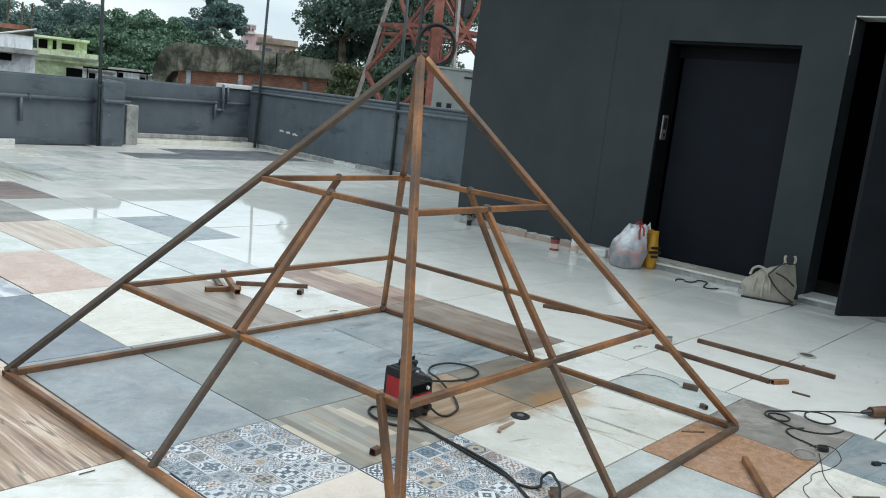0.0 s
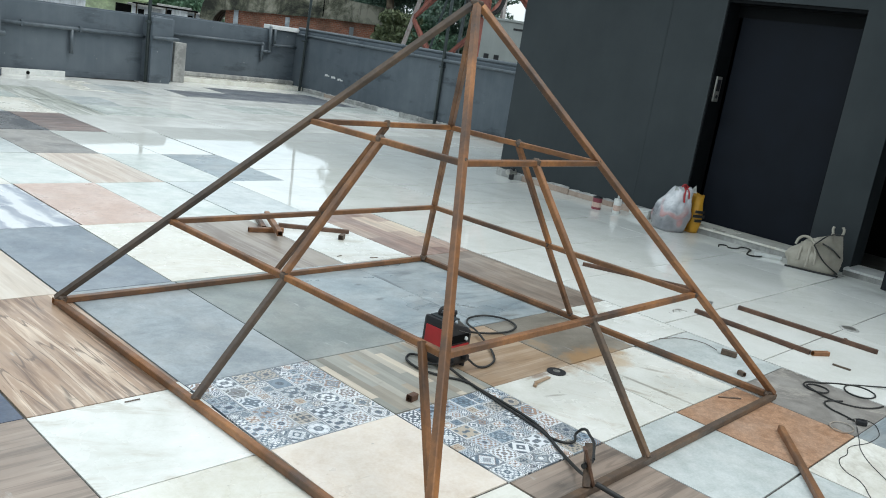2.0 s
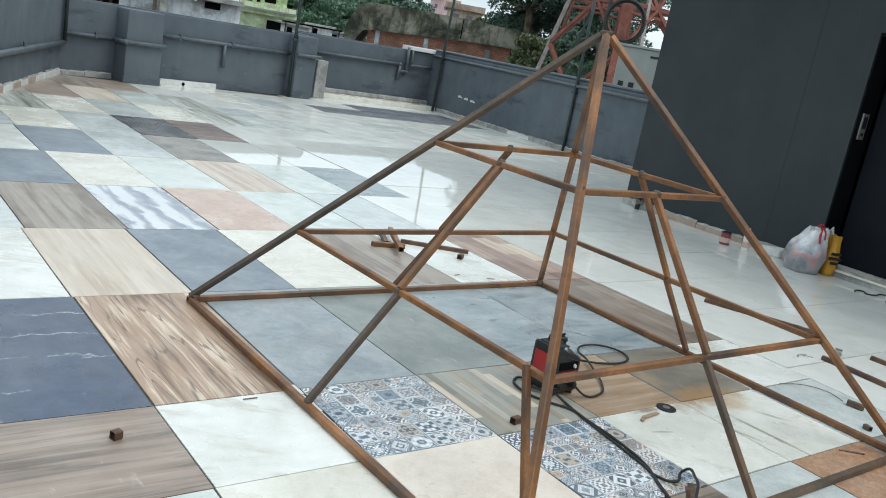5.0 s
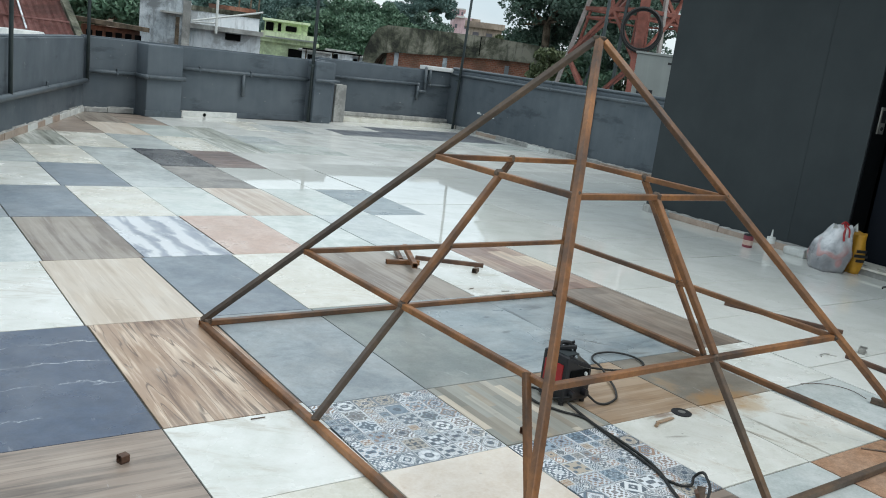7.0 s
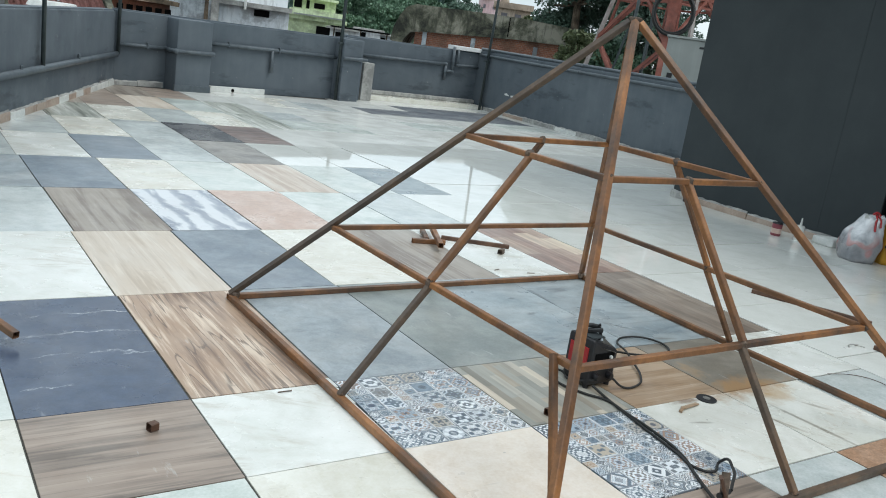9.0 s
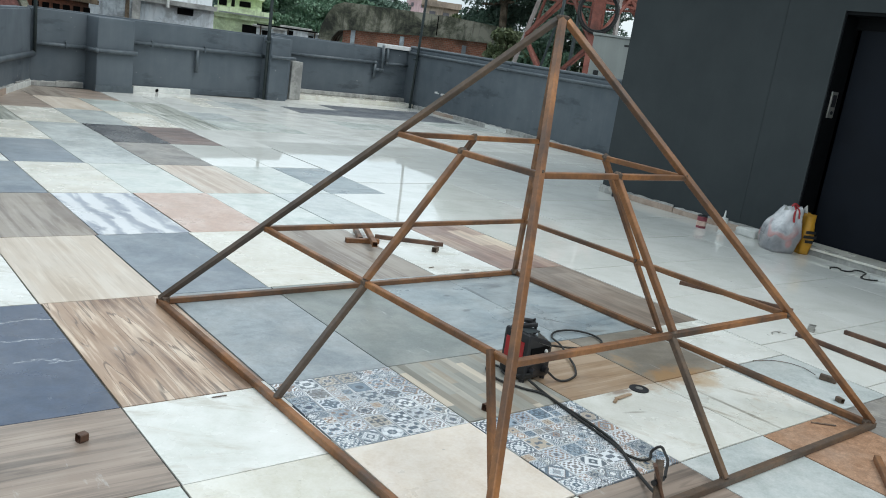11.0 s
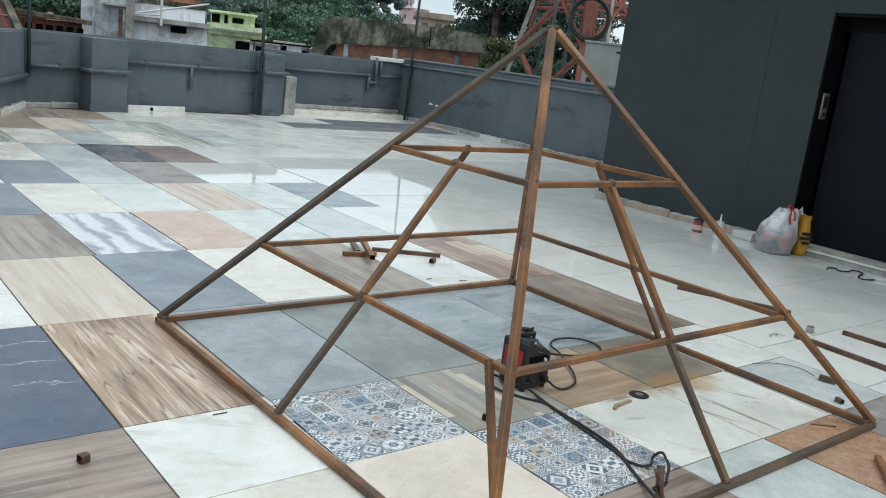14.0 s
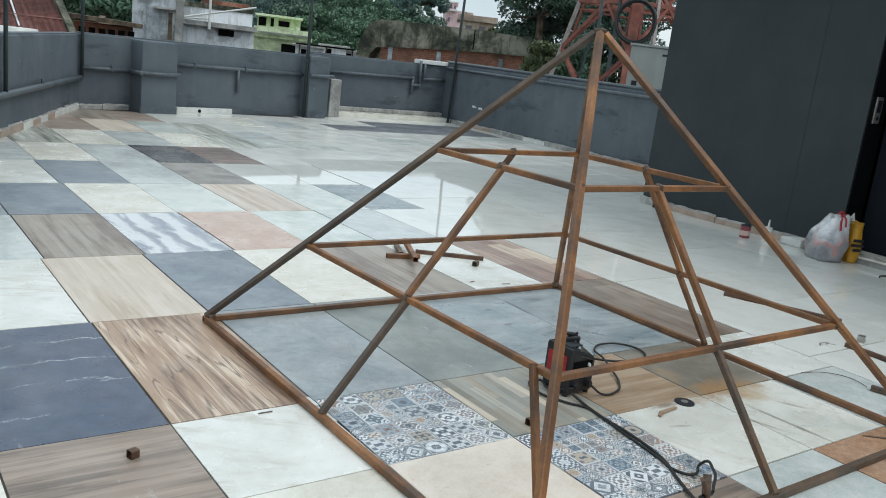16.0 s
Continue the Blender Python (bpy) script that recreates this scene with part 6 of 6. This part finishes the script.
for i in range(3):
    block(tb, "window", 0.5 + i * 1.1, 1.0 + i * 1.1, -0.05, 0.05, 3.3, 4.4, PANE_FAR)

# lattice mast with equipment cabinet and coiled cable
bm = bmesh.new()
box(bm, 9.9, 22.0, 3.0, 22.0, -9.0, -0.4)
tagged(mesh_object("neighbour_roof", bm, GREYWASH), "flat grey roof of the neighbouring building", "roof", kind="structure")
mast = thing("lattice_mast", "red and white painted steel lattice mast", "mast", out(47.4, 23.2), -2.4)


def strut(a, b, w, mat, nm="brace"):
    part(nm, bar(bmesh.new(), a, b, w, hollow=False), mat, mast)


def leg(sx, sy, z):
    k = 1.05 + 0.173 * (3.4 - z) if z < 6.0 else 0.60
    return Vector((sx * k, sy * k, z))


corners = ((-1, -1), (1, -1), (1, 1), (-1, 1))
for sx, sy in corners:
    near = (sx, sy) == (-1, -1)
    left = (sx, sy) == (-1, 1)
    strut(leg(sx, sy, -0.4), leg(sx, sy, 3.4), 0.24 if near else 0.11, TOWER_WHITE if left else TOWER_RED, "leg")
    strut(leg(sx, sy, 3.4), leg(sx, sy, 6.0), 0.24 if near else 0.11, TOWER_WHITE if left else TOWER_RED, "leg")
    strut(leg(sx, sy, 6.0), leg(sx, sy, 9.4), 0.11, TOWER_RED, "leg")
# each face: a doubled ledger at every panel and diamond bracing from its middle to the legs
for a, b in zip(corners, corners[1:] + corners[:1]):
    for z in (1.0, 3.4, 5.8, 8.2):
        lo, hi = leg(*a, z), leg(*b, z)
        mid = (lo + hi) / 2
        strut(lo, hi, 0.10, TOWER_RED, "ledger")
        strut(leg(*a, z - 0.22).lerp(leg(*b, z - 0.22), 0.06), leg(*a, z - 0.22).lerp(leg(*b, z - 0.22), 0.94), 0.05, TOWER_RED, "ledger")
        pale = TOWER_WHITE if z > 4 else TOWER_RED
        for c in (a, b):
            down, up = leg(*c, z - 1.25), leg(*c, z + 1.15)
            strut(mid, down, 0.085, TOWER_RED)
            strut(mid, up, 0.085, pale if c == a else TOWER_RED)
            strut(leg(*c, z - 0.05).lerp(mid, 0.18), mid.lerp(down, 0.78), 0.055, TOWER_RED)
        q = bmesh.new()
        box(q, -0.13, 0.13, -0.02, 0.02, -0.13, 0.13, m=Matrix.Translation(mid) @ (hi - lo).to_track_quat("X", "Z").to_matrix().to_4x4(), bevel=0.01)
        part("gusset", q, TOWER_RED, mast)
strut((-1.15, 1.15, -0.4), (-0.62, 0.62, 3.2), 0.06, POLE, "conduit")
strut((-1.3, -0.55, -0.4), (-0.95, -0.45, 6.0), 0.07, POLE, "conduit")
strut((-0.4, -1.25, -0.4), (-0.35, -0.95, 6.0), 0.09, TOWER_WHITE, "cable_ladder")
# dark boxes and cable bundles bolted inside the mast
for x, y, z, w, h in ((0.15, -0.75, 3.75, 0.34, 0.50), (0.45, -0.45, 4.05, 0.30, 0.36), (-0.35, -0.55, 4.35, 0.24, 0.5)):
    q = bmesh.new()
    box(q, x - w / 2, x + w / 2, y - w / 2, y + w / 2, z, z + h, bevel=0.03)
    part("radio_unit", q, BLACK_PLASTIC, mast, "dark radio unit")
coil = thing("cable_coil", "large black cable coil hung on the mast", "cable coil", out(47.45, 21.25, 2.90), -46.8)
for k, (rr_, off) in enumerate(((0.47, 0.0), (0.43, 0.035), (0.49, 0.04), (0.45, 0.07))):
    tube("turn", [(rr_ * math.cos(a) * 0.98, off + 0.02 * math.sin(3 * a), rr_ * math.sin(a) * 1.05) for a in [i * math.pi / 9 for i in range(19)]], 0.024, RUBBER, coil)
cab, L = facade("equipment_cabinet", 47.45, 50.7, 17.0, "off-white equipment cabinet beside the mast", "cabinet")
WHITE_METAL = painted("cabinet_offwhite", (0.27, 0.29, 0.275), (0.32, 0.34, 0.325), 0.5, 1.5, 0.1, 0.03)
block(cab, "body", 0.0, L, 0.0, 0.8, -0.4, 2.18, WHITE_METAL, bevel=0.02)
block(cab, "top", -0.03, L + 0.03, -0.03, 0.83, 2.18, 2.22, WHITE_METAL)
block(cab, "label_bar", L * 0.62, L * 0.98, -0.008, 0.004, 2.03, 2.07, BLACK_PLASTIC, "dark unreadable marking")
for k in range(2):
    block(cab, "vent", 0.10 + 0.2 * k, 0.20 + 0.2 * k, -0.008, 0.004, 1.42, 1.52, BLACK_PLASTIC)
far, L = facade("white_tank", 50.2, 52.2, 26, "pale tank behind the mast", "tank")
block(far, "body", 0, L, 0, 1, -0.4, 3.2, LIME)


# ---- trees ----
def tree(b, d, ztop, r, seed, mat, base=-9.0, count=22000, leafsize=0.085, squash=0.9, label="broad dark green tree behind the roofs"):
    """A tapered trunk with limbs and a crown of leaf clumps with gaps."""
    rg = random.Random(seed)
    nr = np.random.default_rng(seed)
    x, y, fall = out(b, d)
    root = thing("tree", label, "tree", (x, y, base + fall))
    H = ztop - base
    cz = H - r * squash
    q = bmesh.new()
    p, rad = Vector((0, 0, 0)), 0.16 + 0.05 * r
    for k in range(4):
        p2 = p + Vector((rg.uniform(-0.2, 0.2), rg.uniform(-0.2, 0.2), (cz - 0.3 * r) / 4))
        cylinder(q, p, p2, rad, rad * 0.85, 8)
        p, rad = p2, rad * 0.85
    clumps = []
    for k in range(70):
        a, e = rg.uniform(0, 2 * math.pi), math.asin(rg.uniform(-0.55, 1.0))
        rr2 = r * rg.uniform(0.40, 1.02)
        c = Vector((rr2 * math.cos(a) * math.cos(e), rr2 * math.sin(a) * math.cos(e), cz + rr2 * squash * math.sin(e)))
        clumps.append((c, r * rg.uniform(0.12, 0.27)))
        if k < 12:
            cylinder(q, p, c, rad * 0.45, 0.03, 6)
    part("trunk", q, BARK, root)
    cs = np.array([tuple(c) for c, _ in clumps])
    rs = np.array([s for _, s in clumps])
    idx = nr.integers(0, len(cs), count)
    dirs = nr.normal(size=(count, 3))
    dirs /= np.linalg.norm(dirs, axis=1, keepdims=True)
    pos = cs[idx] + dirs * (rs[idx] * nr.uniform(0.5, 1.12, count) ** 0.6)[:, None] * np.array([1.15, 1.15, 0.85])
    u = nr.normal(size=(count, 3))
    u /= np.linalg.norm(u, axis=1, keepdims=True)
    w = np.cross(u, nr.normal(size=(count, 3)))
    w /= np.linalg.norm(w, axis=1, keepdims=True)
    s = leafsize * nr.uniform(0.6, 1.4, (count, 1))
    quad = np.stack([pos + u * s, pos + w * s * 0.5, pos - u * s, pos - w * s * 0.5], 1).reshape(-1, 3)
    quad[:, 2] += H - np.quantile(quad[:, 2], 0.996)
    me = bpy.data.meshes.new("crown")
    me.from_pydata(quad.tolist(), [], np.arange(count * 4).reshape(-1, 4).tolist())
    me.materials.append(mat)
    crown = new("crown", me)
    crown.parent = root
    return root


# distance haze is put into the pale bluish colour of these leaves
LEAF_FAR = foliage("leaves_far_hazed", (0.085, 0.155, 0.140), (0.125, 0.210, 0.185))
for spec in ((24.5, 70, 6.5, 2.5, 1, LEAF_FAR), (26.7, 66, 5.6, 1.7, 2, LEAF_FAR), (28.5, 55, 5.0, 2.3, 3, LEAF_MID), (30.4, 53, 4.6, 1.5, 4, LEAF_MID), (31.7, 68, 5.8, 1.7, 5, LEAF_FAR),
             (33.6, 62, 7.1, 1.75, 6, LEAF_FAR), (25.6, 48, 3.5, 1.9, 7, LEAF_DARK), (27.4, 47, 3.4, 1.9, 8, LEAF_MID), (29.3, 48, 3.5, 1.9, 9, LEAF_MID), (20.5, 55, 4.6, 2.8, 10, LEAF_FAR),
             (31.6, 56, 3.9, 1.9, 20, LEAF_MID), (33.6, 58, 4.6, 2.0, 21, LEAF_DARK), (22.3, 62, 5.0, 2.4, 22, LEAF_FAR),
             (39.4, 44, 3.5, 1.1, 11, LEAF_OLIVE), (13.6, 29, 3.2, 1.3, 15, LEAF_MID), (11.5, 34, 3.3, 1.6, 16, LEAF_OLIVE), (17.5, 46, 4.5, 2.6, 17, LEAF_FAR)):
    tree(*spec)
tree(41.7, 29, 5.1, 1.55, 12, LEAF_DARK, count=13000, leafsize=0.06)
tree(45.0, 28, 6.3, 2.4, 13, LEAF_DARK, count=25000, leafsize=0.06)
tree(40.9, 30, 3.7, 1.05, 25, LEAF_DARK, count=9000, leafsize=0.055)
tree(40.3, 32, 3.0, 0.8, 26, LEAF_MID, count=4000, leafsize=0.07)
tree(43.9, 31, 5.0, 1.8, 23, LEAF_DARK, count=15000, leafsize=0.06)
tree(47.6, 31, 6.6, 2.1, 14, LEAF_DARK, count=26000, leafsize=0.06)
tree(46.2, 27, 3.7, 1.5, 24, LEAF_DARK, count=22000, leafsize=0.055)
tree(42.3, 26.3, 2.35, 0.78, 18, LEAF_OLIVE, count=7000, leafsize=0.06)
tree(44.6, 26.5, 2.7, 1.0, 19, LEAF_MID, count=8000, leafsize=0.06)
for b, d, z, r, seed in ((41.2, 33, 1.95, 0.85, 31), (42.4, 31, 1.9, 0.8, 32), (43.4, 30, 2.0, 0.9, 33), (44.9, 29, 1.9, 0.9, 34), (46.4, 29, 1.9, 0.9, 35)):
    tree(b, d, z, r, seed, LEAF_SHRUB, count=6000, leafsize=0.06, squash=1.1, label="low green tree crown showing over the parapet")
